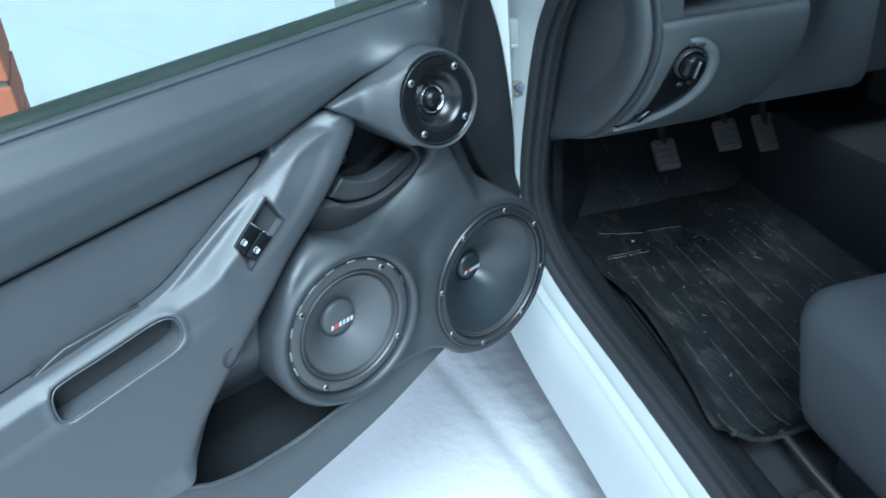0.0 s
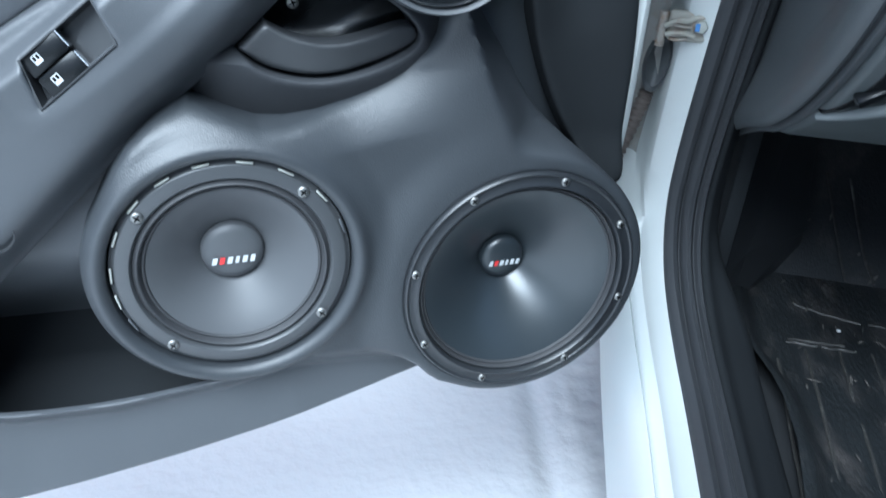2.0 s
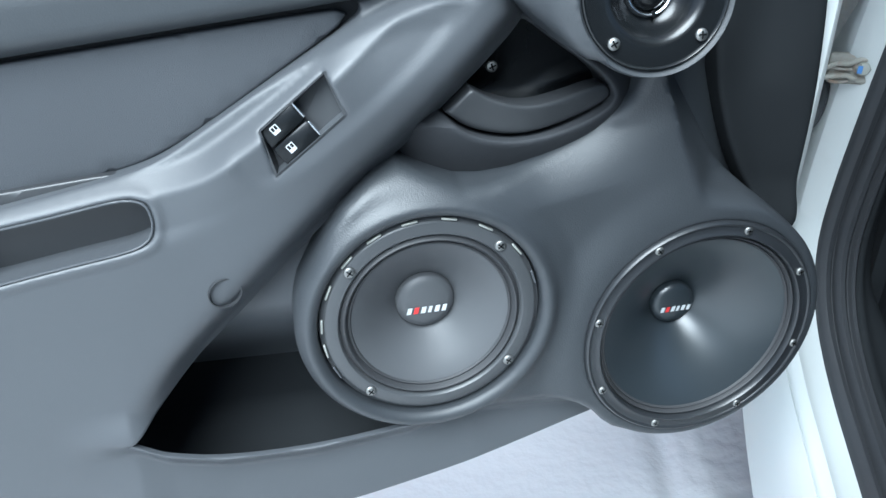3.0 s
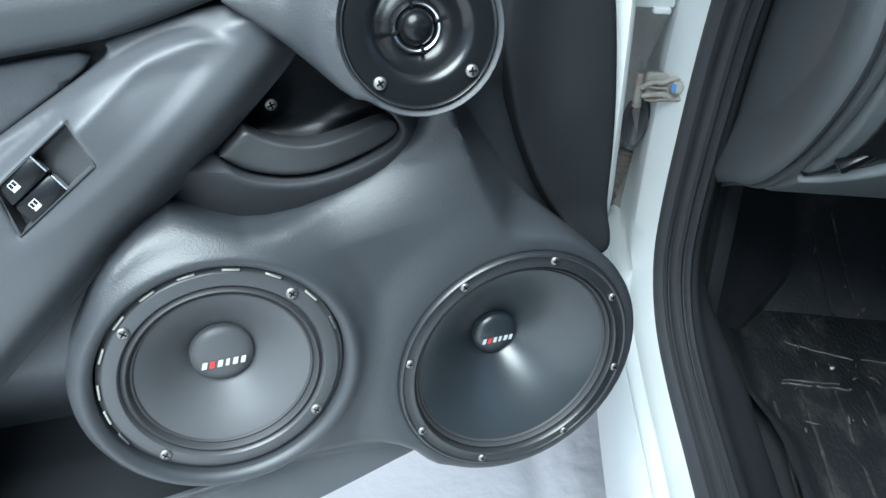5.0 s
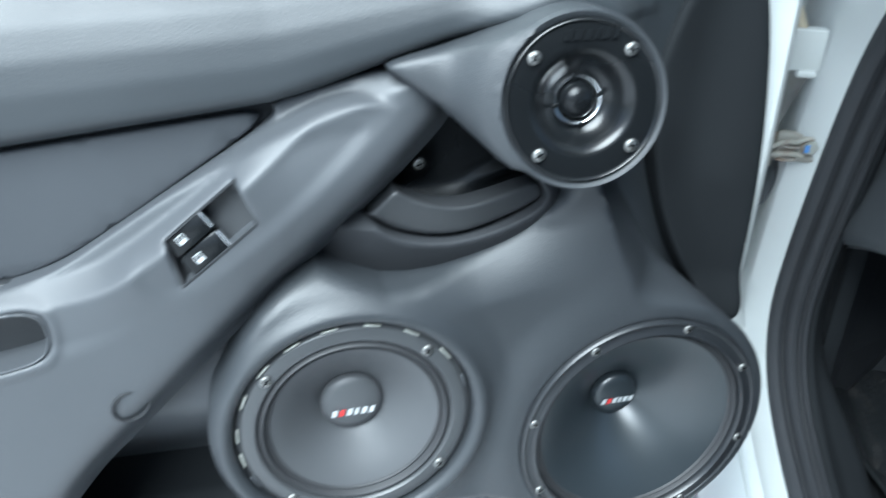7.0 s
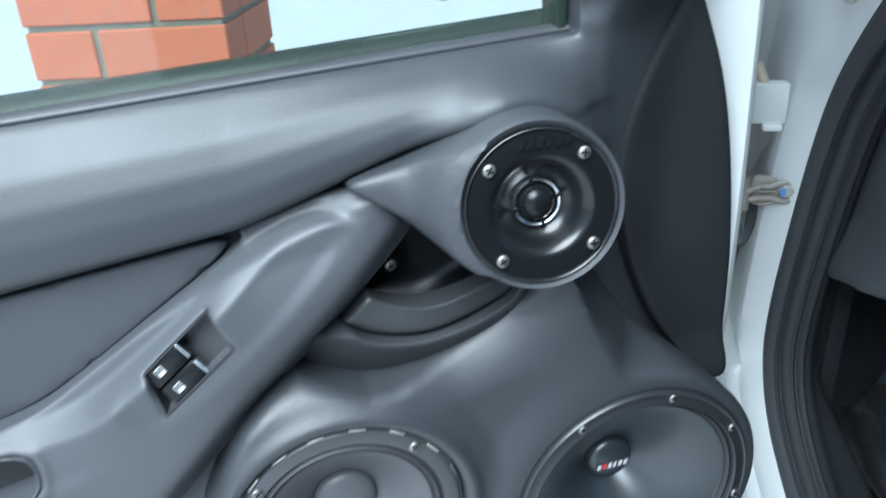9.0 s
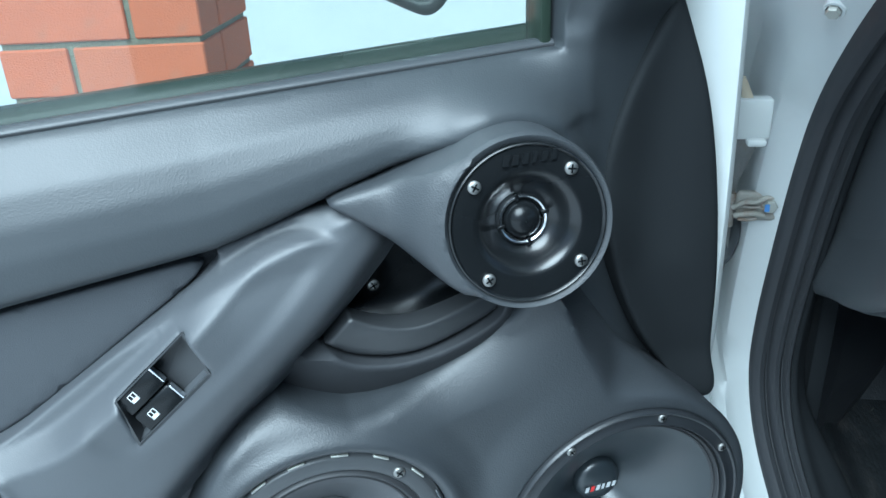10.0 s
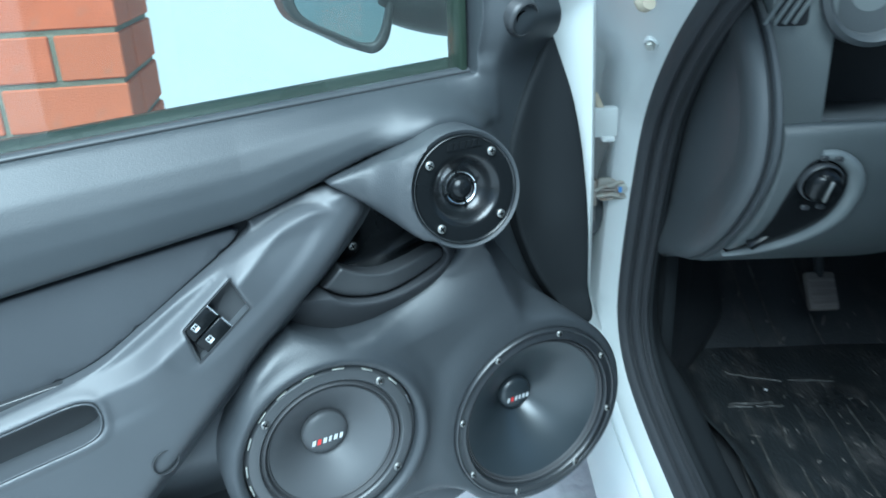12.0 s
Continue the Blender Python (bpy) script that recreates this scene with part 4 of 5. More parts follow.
slab("cabin_floor", 0.10, 1.32, -1.6, 0.75, 0.19, 0.232, BLACK, body, "dark carpeted cabin floor")
slab("firewall", 0.06, 1.32, 0.62, 0.66, 0.2, 1.0, BLACK, body)
mesh_part("toe_board", [(0.10, 0.36, 0.245), (0.80, 0.36, 0.245), (0.80, 0.63, 0.46), (0.10, 0.63, 0.46)], [(0, 1, 2, 3)], LINING, body, "sloping black toe board", smooth=False)
mesh_part("wheel_arch_lining", [(0.155, 0.272, 0.236), (0.285, 0.440, 0.256), (0.165, 0.285, 0.330), (0.272, 0.400, 0.322), (0.118, 0.300, 0.62), (0.24, 0.46, 0.62), (0.108, 0.20, 0.30), (0.108, 0.22, 0.62), (0.108, 0.20, 0.23)],
          [(0, 1, 3, 2), (2, 3, 5, 4), (6, 2, 4, 7), (8, 0, 2, 6)], SATIN, body, "black carpeted wheel-arch lining in the footwell", smooth=False)
slab("centre_tunnel", 0.66, 0.90, -1.2, 0.62, 0.2, 0.46, BLACK, body, bevel=0.03)
slab("far_side", 1.32, 1.38, -1.6, 0.7, 0.2, 0.95, BLACK, body)
slab("roof", 0.07, 1.33, -1.9, -0.55, 1.40, 1.43, BLACK, body, "dark roof lining")
slab("rear_bulkhead", 0.10, 1.32, -1.65, -1.6, 0.2, 1.1, BLACK, body)
slab("kick_panel", 0.09, 0.11, 0.16, 0.64, 0.23, 0.85, CARPET, body, "black footwell side lining")

# mostly hidden wing panel, added to keep sky light out of the post's hollow
slab("front_wing_blocker", -0.140, -0.128, 0.045, 1.25, 0.22, 0.93, PAINT, body, "white front wing added to shade the hinge post", bevel=0.004)
slab("underbody", 0.06, 1.36, -1.6, 0.70, 0.10, 0.19, BLACK, body, "dark underbody", bevel=0.01)
for ca, cc in ((0.78, 0.16), (0.78, 1.10), (-1.62, 0.16), (-1.62, 1.10)):
    lathe("wheel", [(0.16, 0.0), (0.19, -0.004), (0.265, 0.0), (0.284, 0.02), (0.288, 0.06), (0.288, 0.12), (0.284, 0.15), (0.265, 0.17), (0.19, 0.174), (0.16, 0.17), (0.155, 0.03), (0.05, 0.02), (0.0005, 0.02)], RUBBER, body, at=(cc, ca, 0.205), segs=48, turn=Matrix.Rotation(radians(90), 3, "Z"), label="black tyre")

# hinge, door check and wiring boot between pillar and door
hinge = thing("hinge", "weathered door hinge with a blue-marked bolt", "", CAR @ Matrix.Translation((0.006, 0.066, 0.122)) @ Matrix.Scale(0.80, 4))
hinge.parent = car
part("hinge_plate", box_bm(-0.050, 0.004, 0.013, 0.022, 0.672, 0.711, 0.006, 3), PLATE, hinge, "pale stained hinge plate")
tube("pressed_rib", [(-0.054, 0.010, 0.690), (-0.040, 0.008, 0.700), (-0.026, 0.008, 0.698), (-0.018, 0.010, 0.704), (0.000, 0.010, 0.706)], 0.0034, PLATE, hinge)
tube("pressed_rib", [(-0.052, 0.010, 0.680), (-0.038, 0.008, 0.683), (-0.026, 0.008, 0.684), (-0.016, 0.010, 0.680)], 0.0034, PLATE, hinge)
tube("rust_groove", [(-0.050, 0.010, 0.6945), (-0.036, 0.0095, 0.6910), (-0.022, 0.010, 0.6915)], 0.0022, RUST, hinge, "rusty dark groove")
tube("rust_groove", [(-0.046, 0.0105, 0.6755), (-0.036, 0.0095, 0.6740), (-0.024, 0.010, 0.6765)], 0.0022, RUST, hinge)
tube("hinge_knuckle", [(-0.056, 0.016, 0.664), (-0.056, 0.016, 0.690), (-0.056, 0.016, 0.708)], 0.0060, RUST, hinge)
lathe("washer", [(0.0105, 0.006), (0.0105, 0.002), (0.0070, 0.001)], RUST, hinge, at=(-0.010, 0.009, 0.694), segs=24)
lathe("bolt", [(0.0088, 0.004), (0.0088, -0.0035), (0.0074, -0.0055), (0.0003, -0.0058)], ZINC, hinge, at=(-0.010, 0.008, 0.694), segs=6, label="pale hexagonal bolt head")
part("paint_mark", box_bm(-0.0175, -0.0115, 0.0018, 0.0030, 0.6885, 0.6985, 0.0005, 1), BLUE, hinge, "blue paint mark on the bolt")
check = thing("door_check", "white painted door check bracket on the pillar", "door check", CAR)
part("bracket", box_bm(-0.105, -0.026, 0.004, 0.022, 0.764, 0.800, 0.003), PAINT, check)
part("bracket_lip", box_bm(-0.046, -0.030, -0.004, 0.008, 0.760, 0.766, 0.002), PAINT, check)
tube("spring_cap", [(-0.046, 0.013, 0.797), (-0.050, 0.013, 0.806), (-0.055, 0.013, 0.816)], 0.0046, CREAM, check, "cream plastic spring cap", segs=12)
pbolt = thing("pillar_bolt", "zinc-plated bolt on the white door pillar", "bolt", CAR)
bolt_turn = Matrix.Rotation(radians(-28), 3, "Z") @ Matrix.Rotation(radians(35), 3, "X")
bolt_spot = Vector((-0.0150, -0.070, 0.870)) + bolt_turn @ Vector((0, 0.0175, 0))
lathe("bolt_washer", [(0.0082, 0.012), (0.0082, 0.000), (0.0078, -0.0008), (0.006, -0.001)], PAINT, pbolt, at=bolt_spot, segs=24, turn=bolt_turn)
lathe("bolt_head", [(0.0056, 0.0), (0.0056, -0.0034), (0.0046, -0.0046), (0.0003, -0.0046)], ZINC, pbolt, at=bolt_spot, segs=6, turn=bolt_turn)
cap = thing("hinge_cap", "cream plastic cap of the upper hinge", "hinge cap", CAR)
tube("cap", [(-0.034, -0.112, 0.931), (-0.033, -0.120, 0.926), (-0.030, -0.128, 0.930)], 0.0075, CREAM, cap, segs=12)
boot = thing("wiring_boot", "corrugated brown rubber wiring boot between door and pillar", "cable boot", CAR)
tube("boot", [(-0.038, 0.118, 0.592), (-0.044, 0.108, 0.572), (-0.050, 0.103, 0.552), (-0.060, 0.098, 0.52)], lambda t: 0.0080 + 0.0009 * math.sin(t * 85), BOOT, boot, rounds=5, segs=16)
grom = thing("pillar_grommet", "black oval rubber grommet in the pillar", "grommet", CAR)
lathe("grommet", [(0.014, 0.01), (0.014, 0.0), (0.011, -0.004), (0.007, 0.002), (0.0003, 0.004)], DASH, grom, at=(-0.034, 0.104, 0.630), segs=32, turn=Matrix(((1, 0, 0.15), (0, 1, 0), (0, 0, 2.4))))

# dashboard
dash = thing("dashboard", "dark plastic dashboard end with a light switch and knee panel", "dashboard", CAR)


def dash_loop(c, shrink=0.0):
    pts = [(0.27, 0.495), (0.22, 0.512), (0.12, 0.558), (0.05, 0.586), (-0.015, 0.606), (-0.09, 0.650), (-0.155, 0.705), (-0.205, 0.765), (-0.215, 0.815), (-0.190, 0.875), (-0.130, 0.930), (-0.02, 0.985), (0.15, 1.00), (0.35, 0.98), (0.40, 0.75), (0.30, 0.60)]
    l = resample(smooth_loop(pts, 2), 0.02)
    m = l.mean(0)
    d = l - m
    l = m + d * (1 - shrink / np.linalg.norm(d, axis=1))[:, None]
    return [(c, a, z) for a, z in l]


def dash_ring(name, levels, mat, label, closed=False):
    verts, faces = [], []
    for c, sh in levels:
        verts += dash_loop(c, sh)
    n = len(verts) // len(levels)
    for i in range(len(levels) - 1):
        for k in range(n):
            a, b = i * n + k, i * n + (k + 1) % n
            faces.append((a, b, b + n, a + n))
    if closed:
        faces.append(tuple(range(n)))
    mesh_part(name, verts, faces, mat, dash, label, sharp=40)


dash_ring("end_cap", [(0.066, 0.070), (0.061, 0.045), (0.057, 0.026), (0.056, 0.016), (0.058, 0.008), (0.062, 0.0035), (0.067, 0.002), (0.0700, 0.004)], DASH, "smooth dark end cap of the dashboard", True)
dash_ring("gap_line", [(0.0698, 0.0075), (0.0745, 0.0075)], BLACK, "dark gap round the end cap")
dash_ring("edge_strip", [(0.0735, 0.006), (0.0738, 0.001), (0.0745, -0.0008), (0.0785, -0.0012), (0.0798, -0.0002), (0.0804, 0.004), (0.0806, 0.012)], DASH, "dark strip between end cap and dashboard face")
# slanted knee panel, from a ledge at the top to the lower edge
prof = smooth_loop([(-0.06, 0.800), (-0.150, 0.807), (-0.186, 0.819), (-0.200, 0.822), (-0.207, 0.815), (-0.208, 0.802), (-0.203, 0.768), (-0.168, 0.708), (-0.098, 0.648), (-0.015, 0.604), (0.008, 0.598), (0.06, 0.61), (0.20, 0.66)], 2, closed=False)
front = prof[int(np.argmin(prof[:, 0])):]
front = front[front[:, 0] < -0.005][::-1]
knee = lambda z: np.interp(z, front[:, 1], front[:, 0])
verts, faces = [], []
cs = [0.0808, 0.0828, 0.087, 0.20, 0.27, 0.292, 0.300]
for j, c in enumerate(cs):
    dip = (0.012, 0.003, 0.0, 0.0, 0.0, 0.004, 0.03)[j]
    verts += [(c, a + dip, z) for a, z in prof]
k = len(prof)
for j in range(len(cs) - 1):
    for i in range(k - 1):
        a = j * k + i
        faces.append((a, a + 1, a + 1 + k, a + k))
mesh_part("knee_panel", verts, faces, KNEE, dash, "grey lower dashboard panel with a ledge", sharp=50)
slab("column_shroud", 0.31, 0.56, -0.05, 0.35, 0.62, 0.86, DASH, dash, "dark steering column lining", bevel=0.03)
slab("lower_console", 0.56, 1.25, 0.05, 0.5, 0.60, 0.98, BLACK, dash, bevel=0.03)
slab("upper_face", 0.0808, 0.146, -0.150, 0.2, 0.79, 0.99, DASH_GREY, dash, "grey dashboard face beside the open tray", bevel=0.006)
slab("vent_face", 0.1462, 0.45, -0.145, 0.2, 0.896, 0.99, DASH_GREY, dash, "grey dashboard face above the open tray", bevel=0.006)
slab("dashboard_top", 0.094, 1.30, -0.125, 0.62, 0.985, 1.012, DASH, dash, "dark dashboard top", bevel=0.01)
# tray back is black so its colour carries the shade of the recess
slab("tray_recess", 0.1462, 0.45, -0.060, 0.0, 0.79, 0.896, BLACK, dash, "back of the open tray, its shade put into the black", bevel=0.002)
slab("tray_floor", 0.1462, 0.45, -0.144, -0.062, 0.804, 0.8125, DASH, dash, bevel=0.001)
slab("vent_well", 0.084, 0.1185, -0.1522, -0.13, 0.903, 0.956, BLACK, dash, bevel=0.006)
for k in range(4):
    bm = box_bm(-0.026, 0.026, -0.003, 0.002, -0.0019, 0.0019, 0.0007, 1)
    bmesh.ops.transform(bm, matrix=pose(0.0875 + 0.0092 * k, -0.1530, 0.929, 0, -58, 0), verts=bm.verts)
    part("vent_slat", bm, DASH_GREY, dash)
lathe("round_vent", [(0.052, 0.010), (0.052, -0.006), (0.047, -0.010), (0.042, -0.006), (0.040, 0.006), (0.0003, 0.008)], DASH, dash, at=(0.176, -0.152, 0.935), segs=48, label="round air vent ring")
# light switch on the knee panel
slope = Matrix.Rotation(radians(16), 3, "X")
spot = Vector((0.124, -0.204, 0.766))
tilted = Matrix.Translation(spot) @ slope.to_4x4() @ Matrix.Rotation(0.16, 4, "Y")
leaf = smooth_loop([(0.120, 0.790), (0.136, 0.788), (0.154, 0.773), (0.160, 0.749), (0.155, 0.716), (0.134, 0.686), (0.106, 0.664), (0.080, 0.650), (0.080, 0.650), (0.090, 0.668), (0.096, 0.695), (0.097, 0.730), (0.101, 0.762), (0.108, 0.782)], 2)
relief("switch_panel", leaf, lambda x, z: knee(z) - 0.0015, 0.05, GLOSS, dash, grid=0.006, edge=0.001, label="gloss black leaf-shaped switch panel")
rim_line = smooth_loop([(0.121, 0.793), (0.139, 0.791), (0.158, 0.775), (0.165, 0.749), (0.160, 0.714), (0.138, 0.682), (0.109, 0.659), (0.080, 0.646)], 2, closed=False)
tube("leaf_rim", [(c, float(knee(z)) - 0.0005, z) for c, z in rim_line], lambda t: 0.0014 + 0.0074 * math.sin(math.pi * min(1, max(0, 0.06 + 0.9 * t))) ** 0.8, DASH_GREY, dash, "raised grey rim along the switch panel", rounds=1)
lathe("switch_bezel", [(0.0205, 0.000), (0.0205, -0.005), (0.019, -0.0065), (0.0175, -0.005), (0.0172, 0.002)], SATIN, dash, at=spot, turn=slope, segs=40)
lathe("light_switch_knob", [(0.0168, 0.000), (0.0162, -0.012), (0.014, -0.017), (0.009, -0.019), (0.0003, -0.0195)], GLOSS, dash, at=spot, turn=slope, segs=32, label="gloss black rotary light switch")
bm = box_bm(-0.0016, 0.0016, -0.0225, -0.0185, -0.011, 0.012, 0.001, 1)
bmesh.ops.transform(bm, matrix=tilted, verts=bm.verts)
part("knob_pointer", bm, STEEL, dash, "bright pointer on the knob")
for u, w in ((-0.008, 0.026), (0.006, 0.027), (-0.004, -0.029), (0.010, -0.026)):
    bm = box_bm(-0.004, 0.004, -0.0055, -0.002, -0.0025, 0.0025, 0.001, 1)
    bmesh.ops.transform(bm, matrix=tilted @ Matrix.Translation((u, 0, w)), verts=bm.verts)
    part("small_button", bm, SATIN, dash)
bm = box_bm(-0.016, 0.016, -0.004, 0.008, -0.005, 0.005, 0.003, 2)
bmesh.ops.transform(bm, matrix=pose(0.103, float(knee(0.682)) - 0.002, 0.682, 35, -35, 0), verts=bm.verts)
part("bonnet_release", bm, GLOSS, dash, "gloss black bonnet release handle")

# pedals
for nm, c, pz, w, lab in (("clutch_pedal", 0.402, 0.405, 0.026, "clutch"), ("brake_pedal", 0.545, 0.424, 0.027, "brake"), ("accelerator_pedal", 0.645, 0.406, 0.025, "accelerator")):
    ped = thing(nm, f"worn grey rubber {lab} pedal above the footwell mat", "pedal", CAR)
    bm = box_bm(-w, w, -0.008, 0.008, -0.034, 0.034 if lab != "accelerator" else 0.05, 0.006)
    bmesh.ops.transform(bm, matrix=pose(c, 0.30, pz, -38, 0, 0), verts=bm.verts)
    part("pad", bm, PEDAL, ped)
    for g in range(4):
        bm = box_bm(-w * 0.8, w * 0.8, -0.011, -0.007, -0.026 + g * 0.014, -0.020 + g * 0.014, 0.001, 1)
        bmesh.ops.transform(bm, matrix=pose(c, 0.30, pz, -38, 0, 0), verts=bm.verts)
        part("rib", bm, PEDAL, ped)
    tube("arm", [(c, 0.308, pz), (c, 0.36, 0.57), (c, 0.40, 0.80)], 0.008, BLACK, ped)

# ribbed rubber mat
mat = thing("floor_mat", "wet dirty black rubber floor mat with raised ribs", "floor mat", CAR)


def mat_z(c, a):
    bowl = 0.245 + 0.030 * step01(0.175, 0.135, c) + 0.025 * step01(-0.335, -0.38, a) + 0.12 * np.maximum(a - 0.28, 0) + 0.02 * step01(0.60, 0.66, c)
    return bowl + 0.0025 * np.sin(c * 31 + a * 9) * np.sin(a * 23 + 1)


cc, aa = np.meshgrid(np.linspace(0, 1, 70), np.linspace(-0.385, 0.40, 120))
left = np.interp(aa, [-0.385, -0.31, -0.15, -0.05, 0.03, 0.07, 0.146, 0.22, 0.33, 0.40], [0.122, 0.130, 0.163, 0.176, 0.178, 0.172, 0.148, 0.150, 0.154, 0.160])
cg = left + cc * (0.66 - left)
zg = mat_z(cg - (left - 0.13), aa)
verts = [(c, a, z) for c, a, z in zip(cg.ravel(), aa.ravel(), zg.ravel())]
faces = [(i * 70 + j, i * 70 + j + 1, (i + 1) * 70 + j + 1, (i + 1) * 70 + j) for i in range(119) for j in range(69)]
mesh_part("mat_tray", verts, faces, MAT, mat, sharp=60)
on_mat = lambda c, a, up=0.002: (c, a, float(mat_z(np.array(c), np.array(a))) + up)
rng = random.Random(5)
for k in range(10):
    c0, c1, a1 = 0.153 + 0.0435 * k, 0.203 + 0.0435 * k, 0.150 + 0.03 * min(k, 1) + 0.003 * k
    tube("rib", [on_mat(c0 + (c1 - c0) * n / 16 + rng.uniform(-0.0006, 0.0006), -0.356 + (a1 + 0.356) * n / 16, rng.uniform(-0.0016, 0.0012)) for n in range(17)], 0.0022, WORN, mat, segs=6, rounds=1)
for a0, a1, c0, c1 in ((0.300, 0.268, 0.255, 0.340), (0.270, 0.262, 0.352, 0.430), (0.196, 0.192, 0.222, 0.262), (0.191, 0.189, 0.268, 0.312), (0.203, 0.200, 0.226, 0.300)):
    tube("cross_rib", [on_mat(c0 + (c1 - c0) * k / 8, a0 + (a1 - a0) * k / 8 + rng.uniform(-0.0015, 0.0015), rng.uniform(0.0002, 0.0016)) for k in range(9)], 0.0019, WORN, mat, segs=6, rounds=1)
tube("rear_rim", [on_mat(c, -0.382, 0.003) for c in np.linspace(0.128, 0.40, 8)], 0.0045, MAT, mat, "raised rim at the back of the mat", segs=8, rounds=1)
for c0, c1, c2, a2 in ((0.342, 0.335, 0.318, 0.52), (0.385, 0.37, 0.35, 0.50), (0.46, 0.45, 0.44, 0.50)):
    tube("toe_rib", [(c0, 0.37, 0.262), (c1, 0.41, 0.290), (c2, a2, 0.380)], 0.0022, WORN, mat, segs=6)

# dried streaks of slush trodden into the mat
rng = random.Random(8)
sv, sf = [], []
for k in range(110):
    c, a = rng.uniform(0.20, 0.60), rng.uniform(-0.28, 0.48)
    turn = rng.gauss(0.25, 0.55)
    half, wide = rng.uniform(0.003, 0.013), rng.uniform(0.0007, 0.0024)
    n = len(sv)
    for u, v in ((-1, 0), (-0.5, -1), (0.4, -0.8), (1, 0.1), (0.5, 1), (-0.3, 0.7)):
        x = c + half * u * math.sin(turn) + wide * v * math.cos(turn)
        y = a + half * u * math.cos(turn) - wide * v * math.sin(turn)
        z = max(float(mat_z(np.array(x), np.array(y))), 0.245 + 0.796 * (y - 0.36))
        sv.append((x, y, z + 0.0030))
    sv.append((c, a, max(float(mat_z(np.array(c), np.array(a))), 0.245 + 0.796 * (a - 0.36)) + 0.0042))
    sf += [(n + i, n + (i + 1) % 6, n + 6) for i in range(6)]
streaks = mesh_part("dried_slush", sv, sf, MUD, mat, sharp=80)
tagged(streaks, "pale dried slush streaks on the rubber mat", kind="stuff")

clump = thing("snow_clump", "small white clump of snow on the rubber mat", "snow", CAR)
bm = bmesh.new()
bmesh.ops.create_icosphere(bm, subdivisions=2, radius=1.0)
for v in bm.verts:
    v.co *= 0.85 + 0.3 * noise.noise(v.co * 2.1)
    v.co = Vector((0.301 + 0.0038 * v.co.x, 0.236 + 0.003 * v.co.y, 0.2500 + 0.003 * v.co.z))
part("clump", bm, SNOW, clump)

# driver's seat cushion and its slide
seat = thing("driver_seat", "grey cloth driver's seat cushion beside the floor mat", "car seat", CAR)
bm = box_bm(0.172, 0.66, -1.00, -0.380, 0.27, 0.515, 0.055, 5)
for v in bm.verts:
    v.co.z += 0.030 * math.sin((v.co.x - 0.172) / 0.488 * math.pi) * (v.co.z > 0.42) * -0.6 + 0.03 * (v.co.y + 1.0) / 0.6
    v.co.x += 0.035 * max(0.0, 0.48 - v.co.z) / 0.2 * (v.co.x < 0.4)
part("cushion", bm, SEAT, seat)
part("backrest", box_bm(0.15, 0.64, -1.16, -0.98, 0.42, 1.15, 0.06, 4), SEAT, seat)
part("seat_base", box_bm(0.235, 0.60, -1.0, -0.45, 0.232, 0.34, 0.01), BLACK, seat)
slide = thing("seat_slide", "steel seat slide rail with a release bar", "seat rail", CAR)
tube("release_bar", [(0.195, -0.70, 0.276), (0.198, -0.50, 0.274), (0.209, -0.40, 0.270), (0.215, -0.372, 0.267)], 0.0058, STEEL, slide)
part("rail", box_bm(0.165, 0.195, -1.0, -0.47, 0.233, 0.262, 0.003), STEEL, slide)

# side mirror beyond the window
mirror = thing("side_mirror", "black-backed side mirror on the door's outer corner", "mirror")
mo = smooth_loop([(-0.184, 0.949), (-0.179, 0.928), (-0.165, 0.916), (-0.134, 0.901), (-0.110, 0.887), (-0.098, 0.884), (-0.085, 0.894), (-0.078, 0.913), (-0.071, 0.944), (-0.068, 1.000), (-0.085, 1.040), (-0.150, 1.045), (-0.180, 1.010)], 2)
mi = smooth_loop([(-0.173, 0.949), (-0.169, 0.930), (-0.154, 0.918), (-0.127, 0.905), (-0.108, 0.895), (-0.096, 0.897), (-0.087, 0.914), (-0.079, 0.944), (-0.076, 0.998), (-0.090, 1.030), (-0.145, 1.035), (-0.171, 1.005)], 2)
face = lambda x, z: 0.165 - 0.35 * (x + 0.1) + 0.15 * (z - 0.9)
relief("housing", mo, face, 0.235, SATIN, mirror, holes=[mi], grid=0.005, edge=0.005, hole_edge=0.002, label="satin black rim of the mirror")
reflector = relief("mirror_glass", mi.mean(0) + (mi - mi.mean(0)) * 1.03, lambda x, z: face(x, z) + 0.006, 0.230, MIRROR, mirror, grid=0.02, edge=0.001)
reflector.data.polygons.foreach_set("use_smooth", [False] * len(reflector.data.polygons))
relief("housing_back", mo.mean(0) + (mo - mo.mean(0)) * 0.86, lambda x, z: 0.230 + 0 * x, 0.275, SATIN, mirror, grid=0.02, edge=0.010)
tube("stalk", [(-0.075, 0.195, 0.950), (-0.050, 0.185, 0.940), (-0.015, 0.165, 0.933), (0.045, 0.132, 0.930)], lambda t: 0.030 + 0.012 * t, SATIN, mirror, segs=24, rounds=3)


# ---------------------------------------------------------------- outdoors
G = -0.08
xs = np.r_[-400, -120, -40, -15, -6, np.linspace(-3, -0.46, 44), np.arange(-0.4, 1.2, 0.014), np.linspace(1.26, 4, 46), 6, 15, 40, 120, 400]
gx, gy = np.meshgrid(xs, xs)


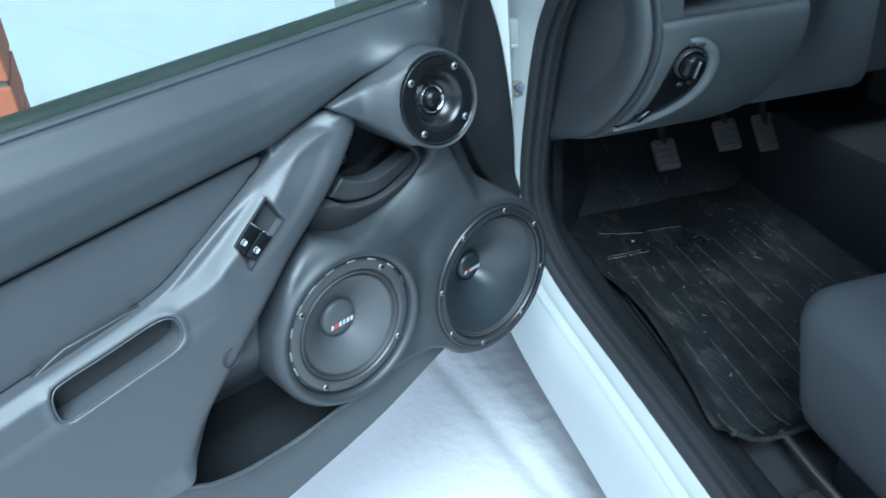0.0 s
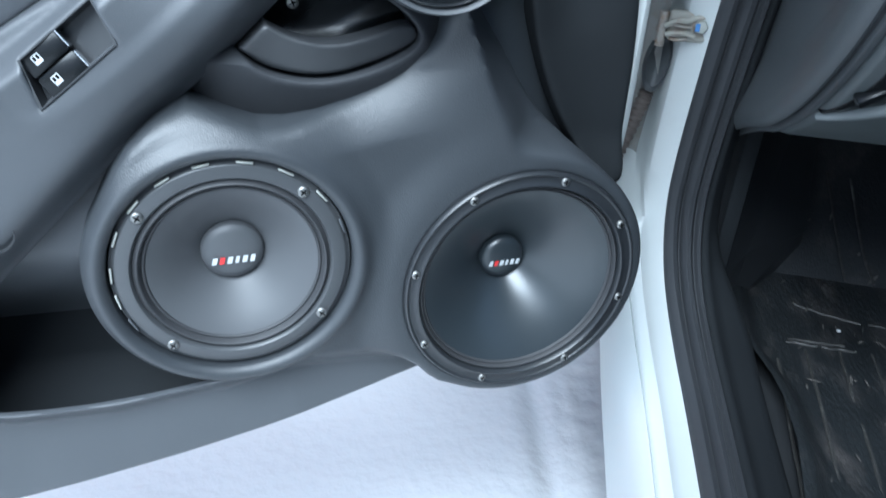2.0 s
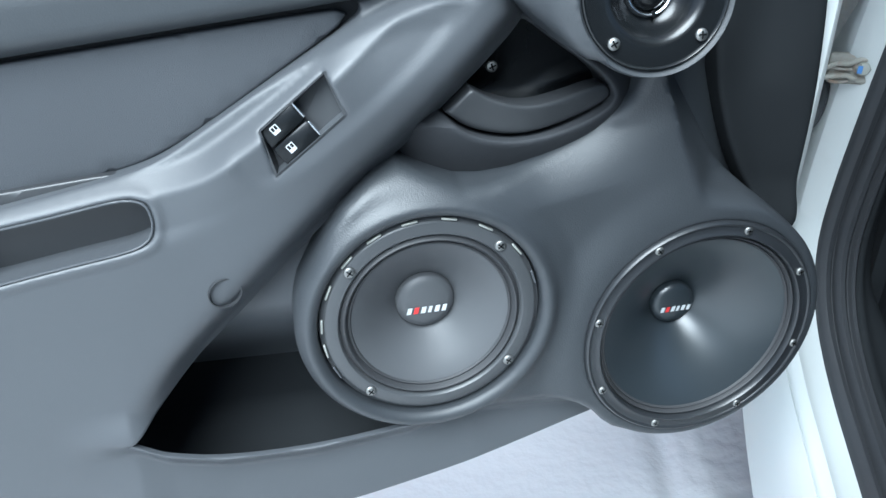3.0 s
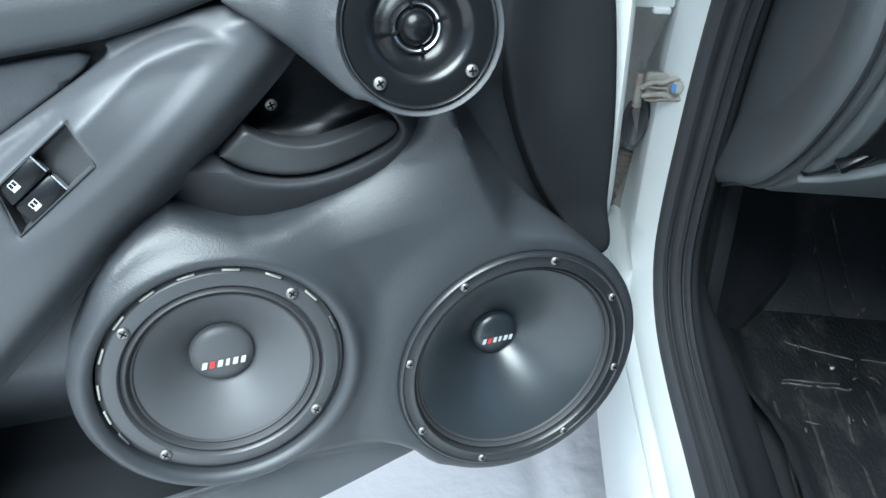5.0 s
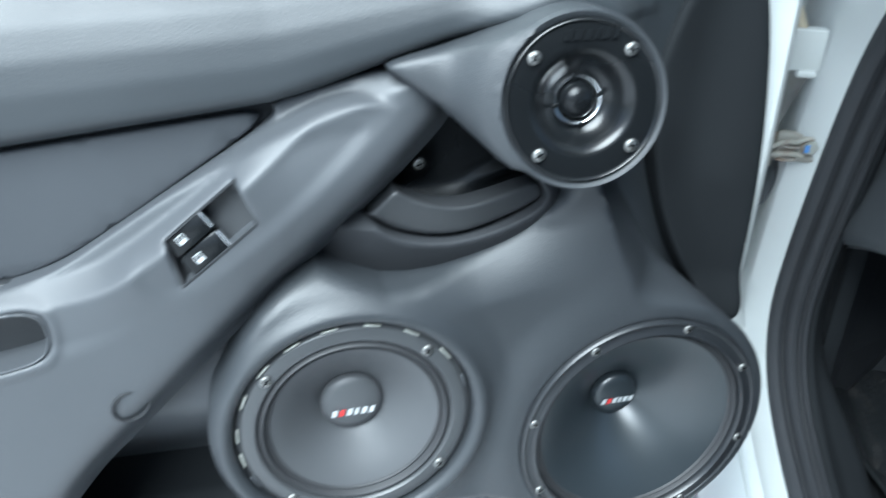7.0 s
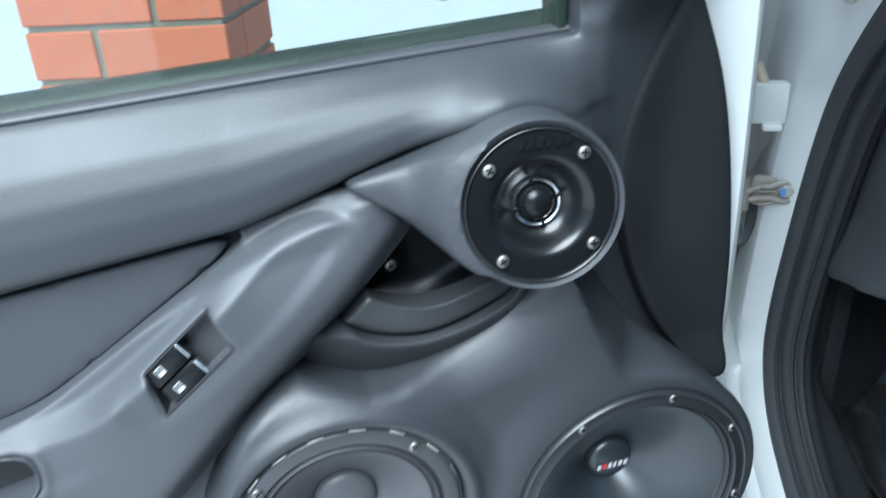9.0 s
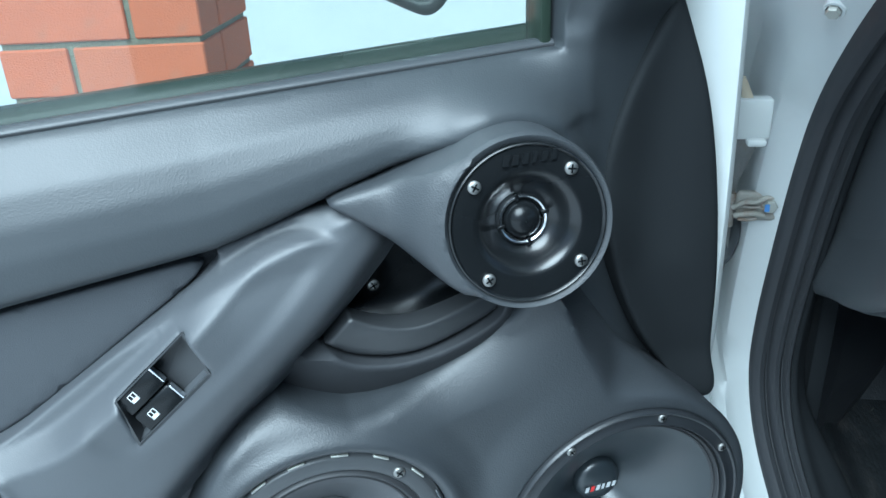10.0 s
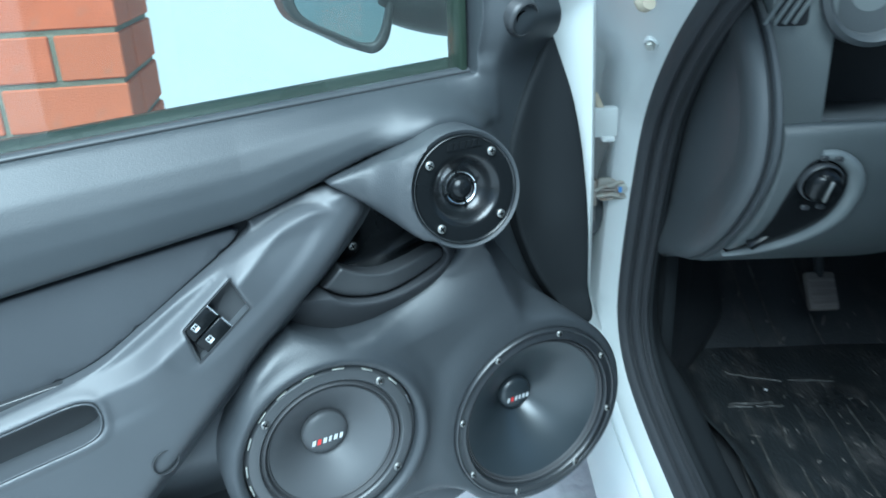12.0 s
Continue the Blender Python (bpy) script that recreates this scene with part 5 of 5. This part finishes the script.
def snow_z(x, y):
    u = (x - 0.21) * math.cos(radians(63)) + (y - 0.10) * math.sin(radians(63))
    c = (x - 0.21) * math.sin(radians(63)) - (y - 0.10) * math.cos(radians(63))
    e = c + 0.098 + 0.22 * (u - 0.364)
    track = -0.013 * np.exp(-(e / 0.026) ** 2) - 0.005 * np.exp(-((e - 0.045) / 0.012) ** 2) - 0.008 * step01(0.04, 0.10, e) * step01(0.23, 0.16, e)
    track = track + 0.0022 * np.sin(u * 150 + 40 * np.abs(e - 0.13)) * step01(0.05, 0.11, e) * step01(0.22, 0.16, e) * (np.abs(u) < 3)
    track = track + 0.0022 * np.sin(u * 61 + c * 97) * np.sin(c * 83 - u * 37) * step01(0.02, 0.06, e) * (np.abs(u) < 3)
    return G + track * (np.abs(u) < 60) + 0.010 * np.sin(x * 4.1 + 1.3 * y) * np.sin(y * 3.3 - x) + 0.012 * np.sin(x * 0.6) * np.sin(y * 0.5 + 1) * (np.hypot(x, y) < 60)


verts = [(x, y, z) for x, y, z in zip(gx.ravel(), gy.ravel(), snow_z(gx, gy).ravel())]
n = len(xs)
faces = [(i * n + j, i * n + j + 1, (i + 1) * n + j + 1, (i + 1) * n + j) for i in range(n - 1) for j in range(n - 1)]
tagged(mesh_part("ground", verts, faces, SNOW, label="white packed snow with tyre tracks"), category="ground", kind="structure")

# brick gate pillar beyond the door: one and a half bricks wide
PW, PD, PY, PX = 0.380, 0.38, 1.093, -0.658
pillar = thing("brick_pillar", "orange-red brick pillar with grey mortar joints standing in snow", "pillar", pose(PX + PW, PY, 0, 0, 0, -15.6))
bed, ht = 0.1000, 0.0885
part("mortar_core", box_bm(-PW + 0.006, -0.006, 0.006, PD - 0.006, -0.2, 1.60, 0.002), MORTAR, pillar, "grey mortar core")
half, full = 0.1240, 0.2425
shapes = {}


def brick(x0, x1, y0, y1, z):
    key = (round(x1 - x0, 4), round(y1 - y0, 4))
    if key not in shapes:
        bm = box_bm(0, key[0], 0, key[1], 0, ht, 0.003, 1)
        me = bpy.data.meshes.new("brick")
        bm.to_mesh(me)
        bm.free()
        me.materials.append(BRICK)
        shapes[key] = me
    ob = new("brick", shapes[key])
    ob.parent = pillar
    ob.location = (x0 + random.uniform(-0.0015, 0.0015), y0 + random.uniform(-0.0015, 0.0015), z)


k0 = math.floor((-0.1 - 0.768) / bed)
for k in range(k0, 9):
    z = 0.7616 + k * bed
    g = 0.0105
    j = -(half + g / 2) if k % 2 == 0 else -(full + g / 2)
    brick(j + g / 2, 0, 0, 0.13, z)
    brick(-PW, j - g / 2, 0, 0.13, z)
    brick(-0.12, 0, 0.142, PD, z)
    brick(-PW, -PW + 0.12, 0.142, PD, z)
part("cap_stone", box_bm(-PW - 0.04, 0.04, -0.04, PD + 0.04, 1.655, 1.72, 0.01), MORTAR, pillar)
